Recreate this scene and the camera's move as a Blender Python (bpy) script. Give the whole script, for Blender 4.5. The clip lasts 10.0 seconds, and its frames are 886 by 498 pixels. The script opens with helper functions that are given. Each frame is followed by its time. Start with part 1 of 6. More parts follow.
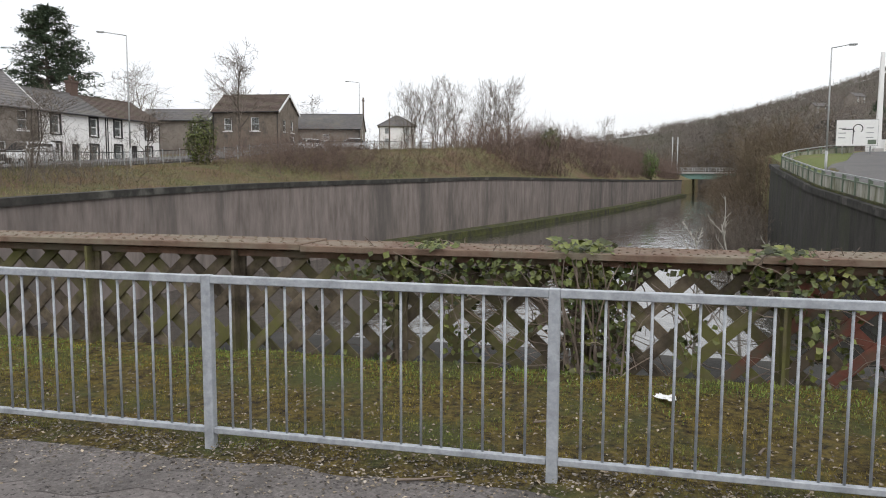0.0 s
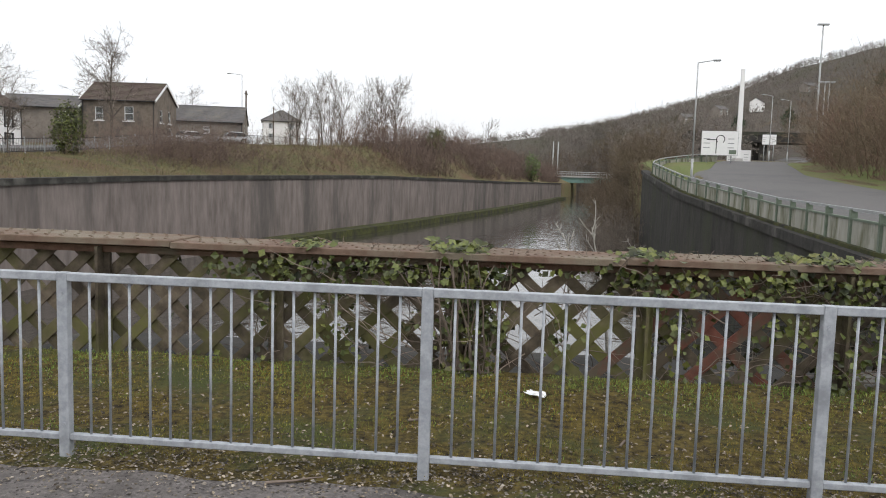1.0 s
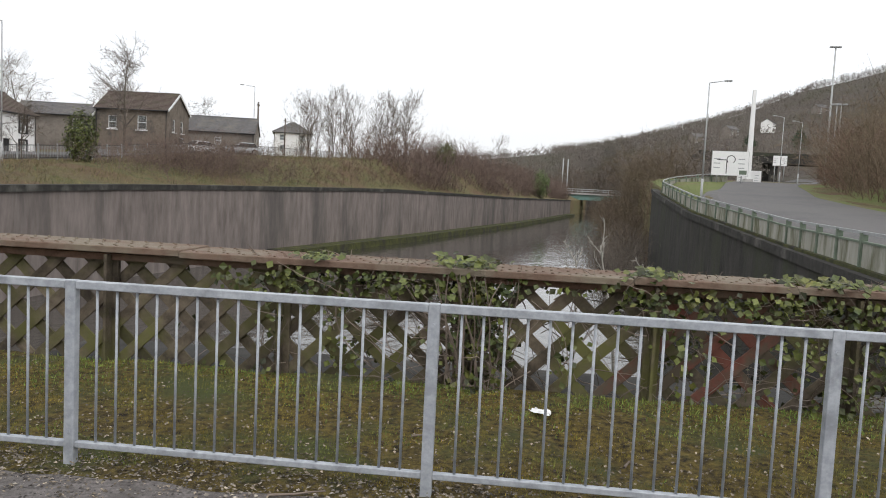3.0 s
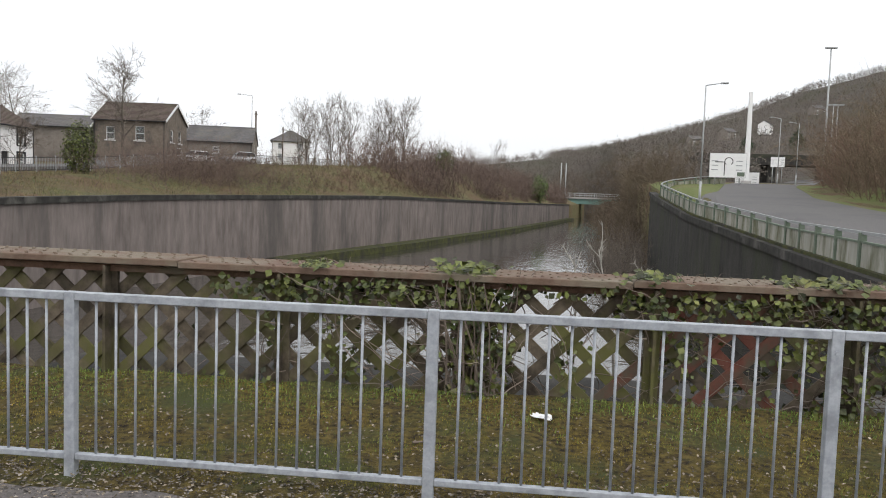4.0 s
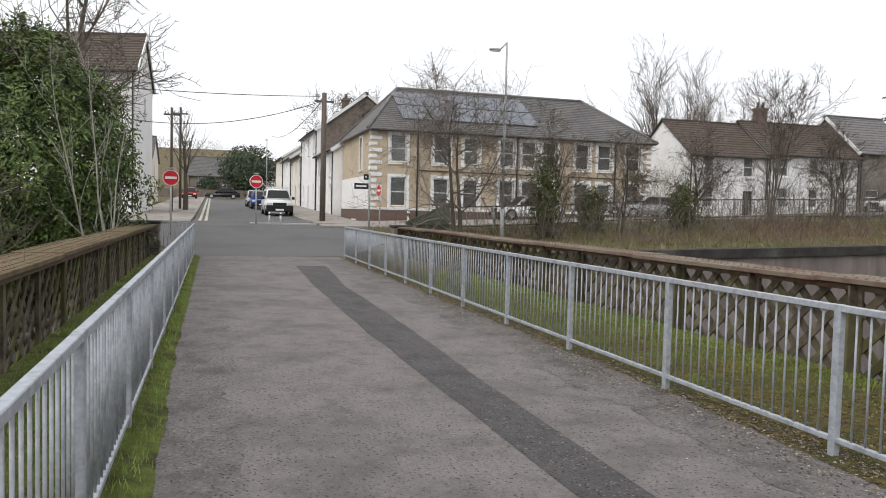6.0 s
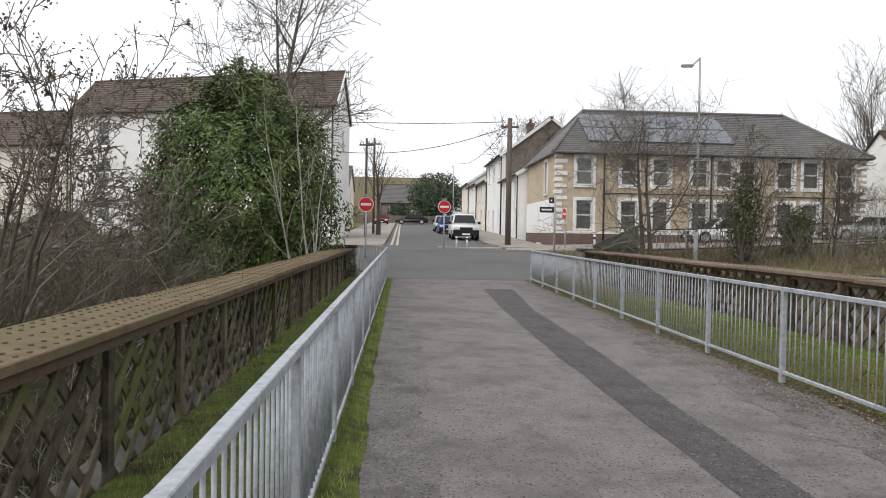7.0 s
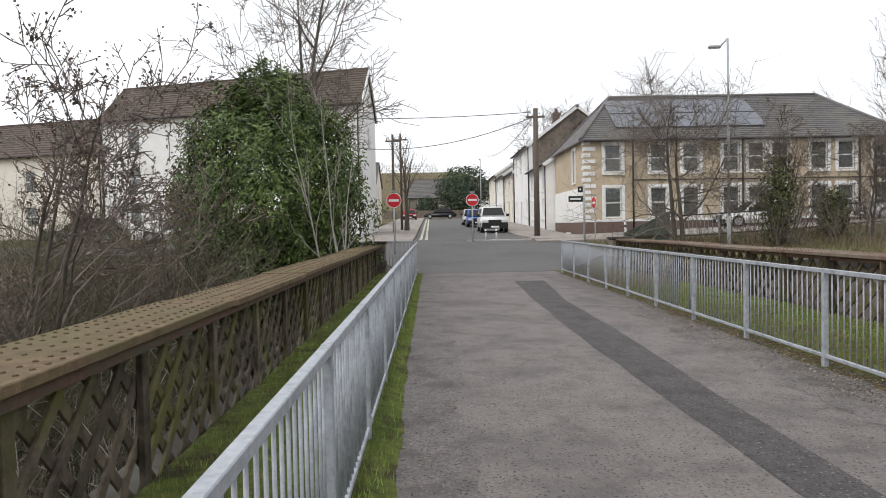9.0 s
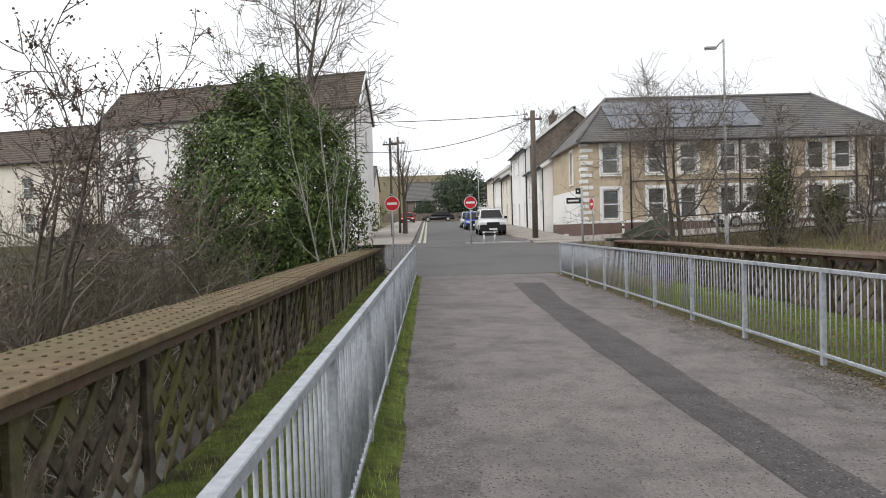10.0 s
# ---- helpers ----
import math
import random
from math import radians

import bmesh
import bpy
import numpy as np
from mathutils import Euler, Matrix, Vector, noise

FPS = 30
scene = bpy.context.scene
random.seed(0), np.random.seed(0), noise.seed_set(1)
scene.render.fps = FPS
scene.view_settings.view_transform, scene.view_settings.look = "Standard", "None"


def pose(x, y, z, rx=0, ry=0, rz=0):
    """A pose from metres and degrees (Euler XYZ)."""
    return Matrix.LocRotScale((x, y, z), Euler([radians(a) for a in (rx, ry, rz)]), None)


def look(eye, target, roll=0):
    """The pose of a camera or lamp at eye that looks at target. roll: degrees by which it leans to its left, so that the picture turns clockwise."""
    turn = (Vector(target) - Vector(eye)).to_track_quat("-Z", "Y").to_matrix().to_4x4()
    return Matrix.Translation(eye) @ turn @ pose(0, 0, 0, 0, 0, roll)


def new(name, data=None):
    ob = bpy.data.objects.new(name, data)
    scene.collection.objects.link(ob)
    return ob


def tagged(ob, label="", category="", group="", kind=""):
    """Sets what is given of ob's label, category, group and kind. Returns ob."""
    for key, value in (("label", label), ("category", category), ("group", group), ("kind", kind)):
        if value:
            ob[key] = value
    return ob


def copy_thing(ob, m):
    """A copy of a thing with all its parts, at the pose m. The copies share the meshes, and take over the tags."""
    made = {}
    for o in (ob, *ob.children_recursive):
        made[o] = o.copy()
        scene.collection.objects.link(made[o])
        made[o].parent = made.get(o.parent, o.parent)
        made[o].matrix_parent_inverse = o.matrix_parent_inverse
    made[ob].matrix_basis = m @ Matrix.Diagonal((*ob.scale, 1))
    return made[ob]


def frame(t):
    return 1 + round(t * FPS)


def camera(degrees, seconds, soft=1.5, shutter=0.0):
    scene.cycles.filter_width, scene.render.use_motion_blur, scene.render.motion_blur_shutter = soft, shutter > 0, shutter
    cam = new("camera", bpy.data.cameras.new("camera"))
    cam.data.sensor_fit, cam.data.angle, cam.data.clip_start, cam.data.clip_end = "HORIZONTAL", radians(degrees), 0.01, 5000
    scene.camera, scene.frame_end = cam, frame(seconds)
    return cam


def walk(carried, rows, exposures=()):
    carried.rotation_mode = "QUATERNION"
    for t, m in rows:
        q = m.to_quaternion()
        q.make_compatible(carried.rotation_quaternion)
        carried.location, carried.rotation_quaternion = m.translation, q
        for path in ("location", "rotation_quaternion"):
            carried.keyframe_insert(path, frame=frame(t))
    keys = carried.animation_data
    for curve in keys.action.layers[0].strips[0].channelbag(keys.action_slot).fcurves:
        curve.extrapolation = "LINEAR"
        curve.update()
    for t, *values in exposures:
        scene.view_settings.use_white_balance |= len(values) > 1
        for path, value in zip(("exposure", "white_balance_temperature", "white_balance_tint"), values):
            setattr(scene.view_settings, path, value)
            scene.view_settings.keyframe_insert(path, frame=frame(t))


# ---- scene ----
cam = camera(60.4, 10.0, 1.0)
PATH = [
    (0, (0.383, -3.899, 1.621), (-0.101, -1.968, 1.427), 0.2),
    (0.5, (0.428, -3.895, 1.625), (0.189, -1.918, 1.441), 1.1),
    (1, (0.44, -3.895, 1.625), (0.252, -1.913, 1.433), 1.7),
    (1.5, (0.439, -3.888, 1.627), (0.25, -1.905, 1.441), 1.7),
    (2, (0.44, -3.893, 1.629), (0.249, -1.91, 1.451), 2.3),
    (2.5, (0.439, -3.896, 1.632), (0.224, -1.915, 1.464), 3.0),
    (4, (0.449, -3.899, 1.632), (0.239, -1.915, 1.493), 2.0),
    (4.5, (0.392, -3.922, 1.63), (-0.071, -1.982, 1.49), 1.8),
    (4.7, (0.335, -3.953, 1.638), (-0.366, -2.085, 1.497), 1.7),
    (5, (0.275, -3.949, 1.622), (-0.805, -2.272, 1.464), 1.6),
    (5.2, (0.226, -3.98, 1.638), (-1.073, -2.467, 1.483), 1.7),
    (5.5, (0.167, -3.995, 1.621), (-1.445, -2.817, 1.508), 1.6),
    (5.7, (0.122, -4.028, 1.632), (-1.652, -3.112, 1.528), 1.7),
    (6, (0.097, -4.045, 1.602), (-1.814, -3.465, 1.503), 1.4),
    (6.2, (0.01, -4.03, 1.568), (-1.943, -3.606, 1.493), 1.5),
    (7.3, (-0.031, -4.143, 1.576), (-2.029, -4.078, 1.53), 0.2),
    (7.5, (-0.042, -4.138, 1.572), (-2.041, -4.091, 1.526), -0.3),
    (8, (-0.079, -4.131, 1.567), (-2.078, -4.1, 1.508), -0.5),
    (8.5, (-0.092, -4.131, 1.566), (-2.09, -4.103, 1.504), -0.9),
    (9, (-0.099, -4.119, 1.566), (-2.097, -4.088, 1.505), -1.1),
    (9.5, (-0.075, -4.128, 1.568), (-2.074, -4.091, 1.504), -1.5),
    (10, (-0.061, -4.135, 1.57), (-2.06, -4.099, 1.516), -1.6),
]
walk(cam, [(t, look(eye, target, roll)) for t, eye, target, roll in PATH])

# ---- light ----
world = bpy.data.worlds.new("overcast_sky")
scene.world = world
world.use_nodes = True
wn, wl = world.node_tree.nodes, world.node_tree.links
wn.clear()
sky = wn.new("ShaderNodeTexSky")
sky.sky_type, sky.sun_disc = "NISHITA", False
sky.sun_elevation, sky.sun_rotation = radians(50), radians(200)
sky.air_density, sky.dust_density = 1.0, 4.0
grey = wn.new("ShaderNodeHueSaturation")
grey.inputs["Saturation"].default_value = 0.25
wl.new(sky.outputs[0], grey.inputs["Color"])
bg_sky = wn.new("ShaderNodeBackground")
bg_sky.inputs[1].default_value = 0.05
wl.new(grey.outputs[0], bg_sky.inputs[0])
tc = wn.new("ShaderNodeTexCoord")
cl = wn.new("ShaderNodeTexNoise")
cl.inputs["Scale"].default_value, cl.inputs["Detail"].default_value = 2.2, 5
wl.new(tc.outputs["Generated"], cl.inputs["Vector"])
cr = wn.new("ShaderNodeValToRGB")
cr.color_ramp.elements[0].position, cr.color_ramp.elements[1].position = 0.34, 0.62
cr.color_ramp.elements[0].color = (0.89, 0.905, 0.93, 1)
cr.color_ramp.elements[1].color = (0.97, 0.99, 1.03, 1)
wl.new(cl.outputs["Fac"], cr.inputs[0])
bg_cloud = wn.new("ShaderNodeBackground")
bg_cloud.inputs[1].default_value = 0.92
wl.new(cr.outputs[0], bg_cloud.inputs[0])
both = wn.new("ShaderNodeAddShader")
wl.new(bg_sky.outputs[0], both.inputs[0]), wl.new(bg_cloud.outputs[0], both.inputs[1])
wo = wn.new("ShaderNodeOutputWorld")
wl.new(both.outputs[0], wo.inputs[0])

sun = new("sun", bpy.data.lights.new("sun", "SUN"))
sun.data.energy, sun.data.angle, sun.data.color = 1.25, radians(40), (1.0, 0.98, 0.96)
sun.matrix_world = look((0, 0, 40), (-26, 22, 0))
scene.view_settings.exposure = 0.04


# ---- materials ----
def mat(name, c1, c2, scale=4.0, rough=0.85, bump=0.3, bscale=30.0, metal=0.0, c3=None, s3=0.6, t3=0.55, island=0.0, objvar=0.0,
        stretch=(1, 1, 1), spec=0.3, bdist=0.01, grit=0.0):
    """Two colours mixed by noise, a third in larger stains, fine relief."""
    m = bpy.data.materials.new(name)
    m.use_nodes = True
    nt = m.node_tree
    n, l = nt.nodes, nt.links
    b = n["Principled BSDF"]
    geo = n.new("ShaderNodeNewGeometry")
    mp = n.new("ShaderNodeMapping")
    mp.inputs["Scale"].default_value = stretch
    l.new(geo.outputs["Position"], mp.inputs["Vector"])

    def noise_tex(s, d=4):
        t = n.new("ShaderNodeTexNoise")
        t.inputs["Scale"].default_value, t.inputs["Detail"].default_value, t.inputs["Roughness"].default_value = s, d, 0.65
        l.new(mp.outputs[0], t.inputs["Vector"])
        return t.outputs["Fac"]

    def ramp(fac, lo, hi):
        r = n.new("ShaderNodeMapRange")
        r.inputs["From Min"].default_value, r.inputs["From Max"].default_value = lo, hi
        l.new(fac, r.inputs["Value"])
        return r.outputs[0]

    def mix(fac, a, c):
        x = n.new("ShaderNodeMix")
        x.data_type = "RGBA"
        l.new(fac, x.inputs["Factor"])
        for v, s in ((a, x.inputs["A"]), (c, x.inputs["B"])):
            if isinstance(v, tuple):
                s.default_value = (*v, 1)
            else:
                l.new(v, s)
        return x.outputs["Result"]

    col = mix(ramp(noise_tex(scale), 0.32, 0.68), c1, c2)
    if c3:
        col = mix(ramp(noise_tex(s3, 6), t3 - 0.06, t3 + 0.1), col, c3)
    if grit:
        vo = n.new("ShaderNodeTexVoronoi")
        vo.inputs["Scale"].default_value = 70
        l.new(mp.outputs[0], vo.inputs["Vector"])
        sp = n.new("ShaderNodeSeparateColor")
        l.new(vo.outputs["Color"], sp.inputs[0])
        col = mix(ramp(sp.outputs[0], 0.965, 0.985), col, (0.36 * grit * 2, 0.34 * grit * 2, 0.32 * grit * 2))
        col = mix(ramp(sp.outputs[1], 0.93, 0.96), col, tuple(0.45 * v for v in c1))
        wide = n.new("ShaderNodeTexNoise")
        wide.inputs["Scale"].default_value, wide.inputs["Detail"].default_value, wide.inputs["Roughness"].default_value = 2.2, 10, 0.75
        l.new(mp.outputs[0], wide.inputs["Vector"])
        col = mix(ramp(wide.outputs["Fac"], 0.46, 0.78), col, tuple(0.55 * v for v in c1))
    for amount, out in ((island, geo.outputs["Random Per Island"]), (objvar, None)):
        if amount:
            if out is None:
                out = n.new("ShaderNodeObjectInfo").outputs["Random"]
            hsv = n.new("ShaderNodeHueSaturation")
            r = n.new("ShaderNodeMapRange")
            r.inputs["To Min"].default_value, r.inputs["To Max"].default_value = 1 - amount, 1 + amount
            l.new(out, r.inputs["Value"])
            l.new(r.outputs[0], hsv.inputs["Value"])
            l.new(col, hsv.inputs["Color"])
            col = hsv.outputs[0]
    l.new(col, b.inputs["Base Color"])
    b.inputs["Roughness"].default_value, b.inputs["Metallic"].default_value = rough, metal
    b.inputs["Specular IOR Level"].default_value = spec
    if bump:
        bn = n.new("ShaderNodeBump")
        bn.inputs["Strength"].default_value, bn.inputs["Distance"].default_value = bump, bdist
        l.new(noise_tex(bscale, 5), bn.inputs["Height"])
        l.new(bn.outputs[0], b.inputs["Normal"])
    return m


M = dict(
    asphalt=mat("asphalt", (0.14, 0.125, 0.119), (0.24, 0.215, 0.205), 38, 0.88, 1.0, 75, c3=(0.125, 0.114, 0.109), s3=0.75, t3=0.55, grit=0.26, bdist=0.012),
    asphalt_patch=mat("asphalt_patch", (0.06, 0.056, 0.057), (0.118, 0.108, 0.106), 45, 0.85, 1.0, 90, c3=(0.10, 0.094, 0.091), s3=1.3, t3=0.60, grit=0.3, bdist=0.014),
    margin=mat("asphalt_margin", (0.112, 0.101, 0.097), (0.225, 0.204, 0.195), 34, 0.88, 1.0, 70, c3=(0.10, 0.09, 0.083), s3=1.6, t3=0.56, grit=0.34, bdist=0.014),
    road=mat("road_asphalt", (0.10, 0.096, 0.095), (0.138, 0.133, 0.129), 20, 0.9, 0.4, 80, c3=(0.10, 0.098, 0.098), s3=0.3),
    path=mat("pavement_paving", (0.27, 0.24, 0.21), (0.33, 0.30, 0.27), 8, 0.9, 0.3, 60, c3=(0.2, 0.18, 0.16), s3=0.8),
    kerb=mat("kerb_stone", (0.36, 0.35, 0.33), (0.45, 0.44, 0.42), 10, 0.9, 0.3, 60),
    soil=mat("verge_soil", (0.03, 0.024, 0.015), (0.085, 0.066, 0.042), 9, 0.95, 1.0, 60, c3=(0.06, 0.062, 0.018), s3=1.6, t3=0.5, bdist=0.03),
    moss=mat("moss", (0.028, 0.021, 0.015), (0.26, 0.195, 0.054), 17, 0.95, 1.0, 70, c3=(0.105, 0.12, 0.042), s3=1.2, t3=0.54, bdist=0.07),
    turf=mat("bank_turf", (0.085, 0.098, 0.036), (0.19, 0.155, 0.078), 1.6, 0.95, 1.0, 9, c3=(0.15, 0.10, 0.06), s3=0.14, t3=0.5, bdist=0.25),
    grass=mat("grass_blades", (0.12, 0.19, 0.036), (0.22, 0.285, 0.066), 3, 0.85, 0, island=0.5, c3=(0.22, 0.20, 0.075), s3=1.2, t3=0.57),
    moss_tuft=mat("moss_tufts", (0.10, 0.078, 0.022), (0.33, 0.25, 0.05), 4, 0.95, 0, island=0.6, c3=(0.15, 0.185, 0.045), s3=1.4, t3=0.52),
    lawn=mat("lawn", (0.088, 0.115, 0.032), (0.14, 0.155, 0.05), 1.5, 0.95, 0.8, 20, c3=(0.14, 0.12, 0.06), s3=0.3, t3=0.56, bdist=0.05),
    bank_grass=mat("bank_grass_blades", (0.11, 0.125, 0.045), (0.25, 0.21, 0.11), 0.5, 0.9, 0, island=0.4, c3=(0.18, 0.12, 0.075), s3=0.2, t3=0.54),
    # bank soil with the shade below the girder painted into its colour
    shade_soil=mat("bank_soil_painted_shade", (0.018, 0.015, 0.011), (0.04, 0.034, 0.024), 4, 0.95, 1.0, 20, c3=(0.03, 0.035, 0.014), s3=0.8, t3=0.55, bdist=0.1),
    woodfloor=mat("woodland_floor", (0.05, 0.042, 0.034), (0.095, 0.08, 0.065), 0.5, 0.95, 1.0, 4, c3=(0.06, 0.055, 0.035), s3=0.06, t3=0.52, bdist=0.3),
    grit=mat("edge_grit", (0.085, 0.073, 0.058), (0.28, 0.25, 0.21), 20, 0.95, 0, island=0.7),
    litter=mat("leaf_litter", (0.075, 0.055, 0.036), (0.34, 0.29, 0.22), 20, 0.9, 0, island=0.75),
    galv=mat("galvanised_steel", (0.29, 0.31, 0.34), (0.42, 0.44, 0.47), 22, 0.6, 0.2, 120, metal=0.12, c3=(0.24, 0.255, 0.275), s3=6, t3=0.56, spec=0.4),
    rust=mat("rusty_iron", (0.085, 0.048, 0.032), (0.15, 0.09, 0.062), 12, 0.85, 0.7, 70, c3=(0.10, 0.085, 0.06), s3=1.3, t3=0.52, objvar=0.2),
    plate=mat("weathered_plate", (0.075, 0.05, 0.03), (0.19, 0.135, 0.078), 5, 0.9, 0.8, 60, c3=(0.12, 0.098, 0.048), s3=0.8, t3=0.5),
    plate_red=mat("rusty_plate", (0.12, 0.076, 0.055), (0.185, 0.128, 0.096), 8, 0.9, 0.7, 60, c3=(0.19, 0.16, 0.12), s3=1.6, t3=0.52),
    lattice=mat("lattice_iron", (0.046, 0.036, 0.027), (0.16, 0.13, 0.094), 7, 0.9, 0.8, 60, c3=(0.10, 0.098, 0.035), s3=1.4, t3=0.52, objvar=0.35),
    lattice_red=mat("lattice_red_paint", (0.12, 0.042, 0.03), (0.18, 0.072, 0.052), 10, 0.85, 0.6, 60, c3=(0.1, 0.08, 0.058), s3=3.5, t3=0.45),
    wall=mat("stained_concrete", (0.145, 0.122, 0.111), (0.255, 0.217, 0.199), 1.7, 0.92, 0.5, 20, c3=(0.10, 0.09, 0.083), s3=0.2, t3=0.55, stretch=(1, 1, 0.22), bdist=0.03),
    # moss tones, darkened further to hold the river wall's deep shade
    wall_shade=mat("mossy_wall_painted_shade", (0.028, 0.027, 0.024), (0.062, 0.058, 0.052), 1.2, 0.95, 0.7, 12, c3=(0.05, 0.055, 0.035), s3=0.5, t3=0.52, stretch=(1, 1, 0.3), bdist=0.05),
    moss_green=mat("green_moss", (0.075, 0.105, 0.02), (0.19, 0.215, 0.045), 9, 0.95, 1.0, 60, c3=(0.06, 0.05, 0.022), s3=2.2, t3=0.55, bdist=0.06),
    coping=mat("dark_coping", (0.026, 0.025, 0.023), (0.062, 0.058, 0.052), 1.5, 0.95, 0.6, 20, c3=(0.13, 0.125, 0.11), s3=0.5, t3=0.6),
    moss_ledge=mat("mossy_ledge", (0.028, 0.03, 0.014), (0.085, 0.09, 0.026), 1.2, 0.95, 0.8, 20, c3=(0.035, 0.032, 0.028), s3=0.5),
)
water = bpy.data.materials.new("river_water")
water.use_nodes = True
_n, _l = water.node_tree.nodes, water.node_tree.links
_b = _n["Principled BSDF"]
_b.inputs["Base Color"].default_value = (0.045, 0.042, 0.036, 1)
_b.inputs["Roughness"].default_value, _b.inputs["Specular IOR Level"].default_value = 0.06, 0.8
_g, _mp, _t, _bp = _n.new("ShaderNodeNewGeometry"), _n.new("ShaderNodeMapping"), _n.new("ShaderNodeTexNoise"), _n.new("ShaderNodeBump")
_mp.inputs["Scale"].default_value = (1.0, 0.45, 1)
_t.inputs["Scale"].default_value, _t.inputs["Detail"].default_value = 1.3, 5
_l.new(_g.outputs["Position"], _mp.inputs[0]), _l.new(_mp.outputs[0], _t.inputs["Vector"])
_bp.inputs["Strength"].default_value, _bp.inputs["Distance"].default_value = 0.35, 0.12
_l.new(_t.outputs["Fac"], _bp.inputs["Height"]), _l.new(_bp.outputs[0], _b.inputs["Normal"])
M["water"] = water


# ---- building helpers ----
def box(bm, x0, y0, z0, x1, y1, z1, bevel=0.0):
    v = [bm.verts.new(p) for p in ((x0, y0, z0), (x1, y0, z0), (x1, y1, z0), (x0, y1, z0), (x0, y0, z1), (x1, y0, z1), (x1, y1, z1), (x0, y1, z1))]
    fs = [bm.faces.new([v[i] for i in q]) for q in ((3, 2, 1, 0), (4, 5, 6, 7), (0, 1, 5, 4), (1, 2, 6, 5), (2, 3, 7, 6), (3, 0, 4, 7))]
    if bevel:
        bmesh.ops.bevel(bm, geom=list({e for f in fs for e in f.edges}), offset=bevel, segments=1, affect="EDGES")


def tube(bm, p, q, r0, r1=None, n=8, caps=True):
    p, q = Vector(p), Vector(q)
    r1 = r0 if r1 is None else r1
    a = (q - p).normalized()
    u = a.orthogonal().normalized()
    w = a.cross(u)
    rings = []
    for c, r in ((p, r0), (q, r1)):
        rings.append([bm.verts.new(c + (u * math.cos(k * math.tau / n) + w * math.sin(k * math.tau / n)) * r) for k in range(n)])
    for k in range(n):
        f = bm.faces.new((rings[0][k], rings[0][(k + 1) % n], rings[1][(k + 1) % n], rings[1][k]))
        f.smooth = n > 5
    if caps:
        bm.faces.new(rings[0][::-1]), bm.faces.new(rings[1])


def slab(bm, pts, t):
    """A plate of thickness t below the polygon pts."""
    pts = [Vector(p) for p in pts]
    nrm = (pts[1] - pts[0]).cross(pts[2] - pts[0]).normalized()
    a = [bm.verts.new(p) for p in pts]
    b = [bm.verts.new(p - nrm * t) for p in pts]
    bm.faces.new(a), bm.faces.new(b[::-1])
    for i in range(len(pts)):
        j = (i + 1) % len(pts)
        bm.faces.new((a[j], a[i], b[i], b[j]))


def part(name, bm, material, parent=None, label="", m=None):
    me = bpy.data.meshes.new(name)
    bm.to_mesh(me)
    bm.free()
    me.materials.append(material)
    ob = new(name, me)
    if parent:
        ob.parent = parent
    if m:
        ob.matrix_basis = m
    if label:
        ob["label"] = label
    return ob


def raw(name, verts, faces, material, parent=None, smooth=False):
    me = bpy.data.meshes.new(name)
    me.from_pydata(verts, [], faces)
    me.materials.append(material)
    if smooth:
        me.polygons.foreach_set("use_smooth", [True] * len(faces))
    ob = new(name, me)
    if parent:
        ob.parent = parent
    return ob


def shared(name, me, parent, m):
    ob = new(name, me)
    ob.parent = parent
    ob.matrix_basis = m
    return ob


def thing(name, m, label, category, group=""):
    ob = new(name)
    ob.matrix_basis = m
    ob.empty_display_size = 0.2
    return tagged(ob, label, category, group)


def B():
    return bmesh.new()


def boxed(name, x0, y0, z0, x1, y1, z1, material, parent=None, label="", bevel=0.0):
    bm = B()
    box(bm, x0, y0, z0, x1, y1, z1, bevel)
    return part(name, bm, material, parent, label)


def line(xs, ys):
    return lambda v: float(np.interp(v, xs, ys))


def smooth(v):
    v = min(1.0, max(0.0, v))
    return v * v * (3 - 2 * v)


# ---- the lie of the land ----
XL = line([-900, 0, 31, 42, 55, 69, 87, 110, 151, 200, 255, 326, 420, 1200], [-24.6, -24.6, -25.0, -24.8, -22.9, -19.6, -15.6, -10.7, -2.6, 6.0, 15.0, 26, 36, 68])
ZL = line([-900, -8, 3, 31, 42, 50, 61, 77, 87, 110, 151, 255, 326, 1200], [0.6, 0.09, 0.12, 0.82, 0.98, 1.08, 1.18, 1.35, 1.41, 1.19, 0.81, 0.28, 0.2, 2])
LZ = line([-900, -8, 4, 25, 45, 60, 75, 97, 120, 148, 200, 255, 326, 600, 700, 1200], [1.0, 0.8, 0.8, 1.55, 2.05, 2.9, 4.1, 5.1, 5.8, 6.4, 4.6, 3.2, 3.0, 8, 9, 10])
XR = line([-900, 0, 15, 27, 45, 63, 80, 110, 150, 200, 330, 420, 1200], [9, 8.5, 8.8, 10.3, 10.5, 11.6, 13, 15, 20, 26, 40, 48, 80])
ZR = line([-900, 0, 15, 27, 45, 63, 80, 140, 250, 590, 700, 1200], [-0.3, -0.1, 0.0, 0.1, 1.0, 2.2, 3.4, 5, 9, 38, 38, 10])
RZ = line([-900, 0, 15, 27, 45, 63, 80, 140, 250, 590, 700, 1200], [0.2, 0.3, 0.4, 0.8, 1.8, 3.0, 4.0, 6, 9, 12, 12, 12])
RIDGE = line([-500, -300, -75, -29, 14, 56, 77, 118, 158, 197, 236, 263, 330, 600, 1200], [10, 16, 25, 26.5, 33, 39.5, 44, 56, 69, 86, 97, 104, 112, 130, 120])
ROADX = line([-60, 10, 30, 53, 75, 110, 160, 260], [15, 15.5, 16, 17.5, 23.5, 38, 60, 110])


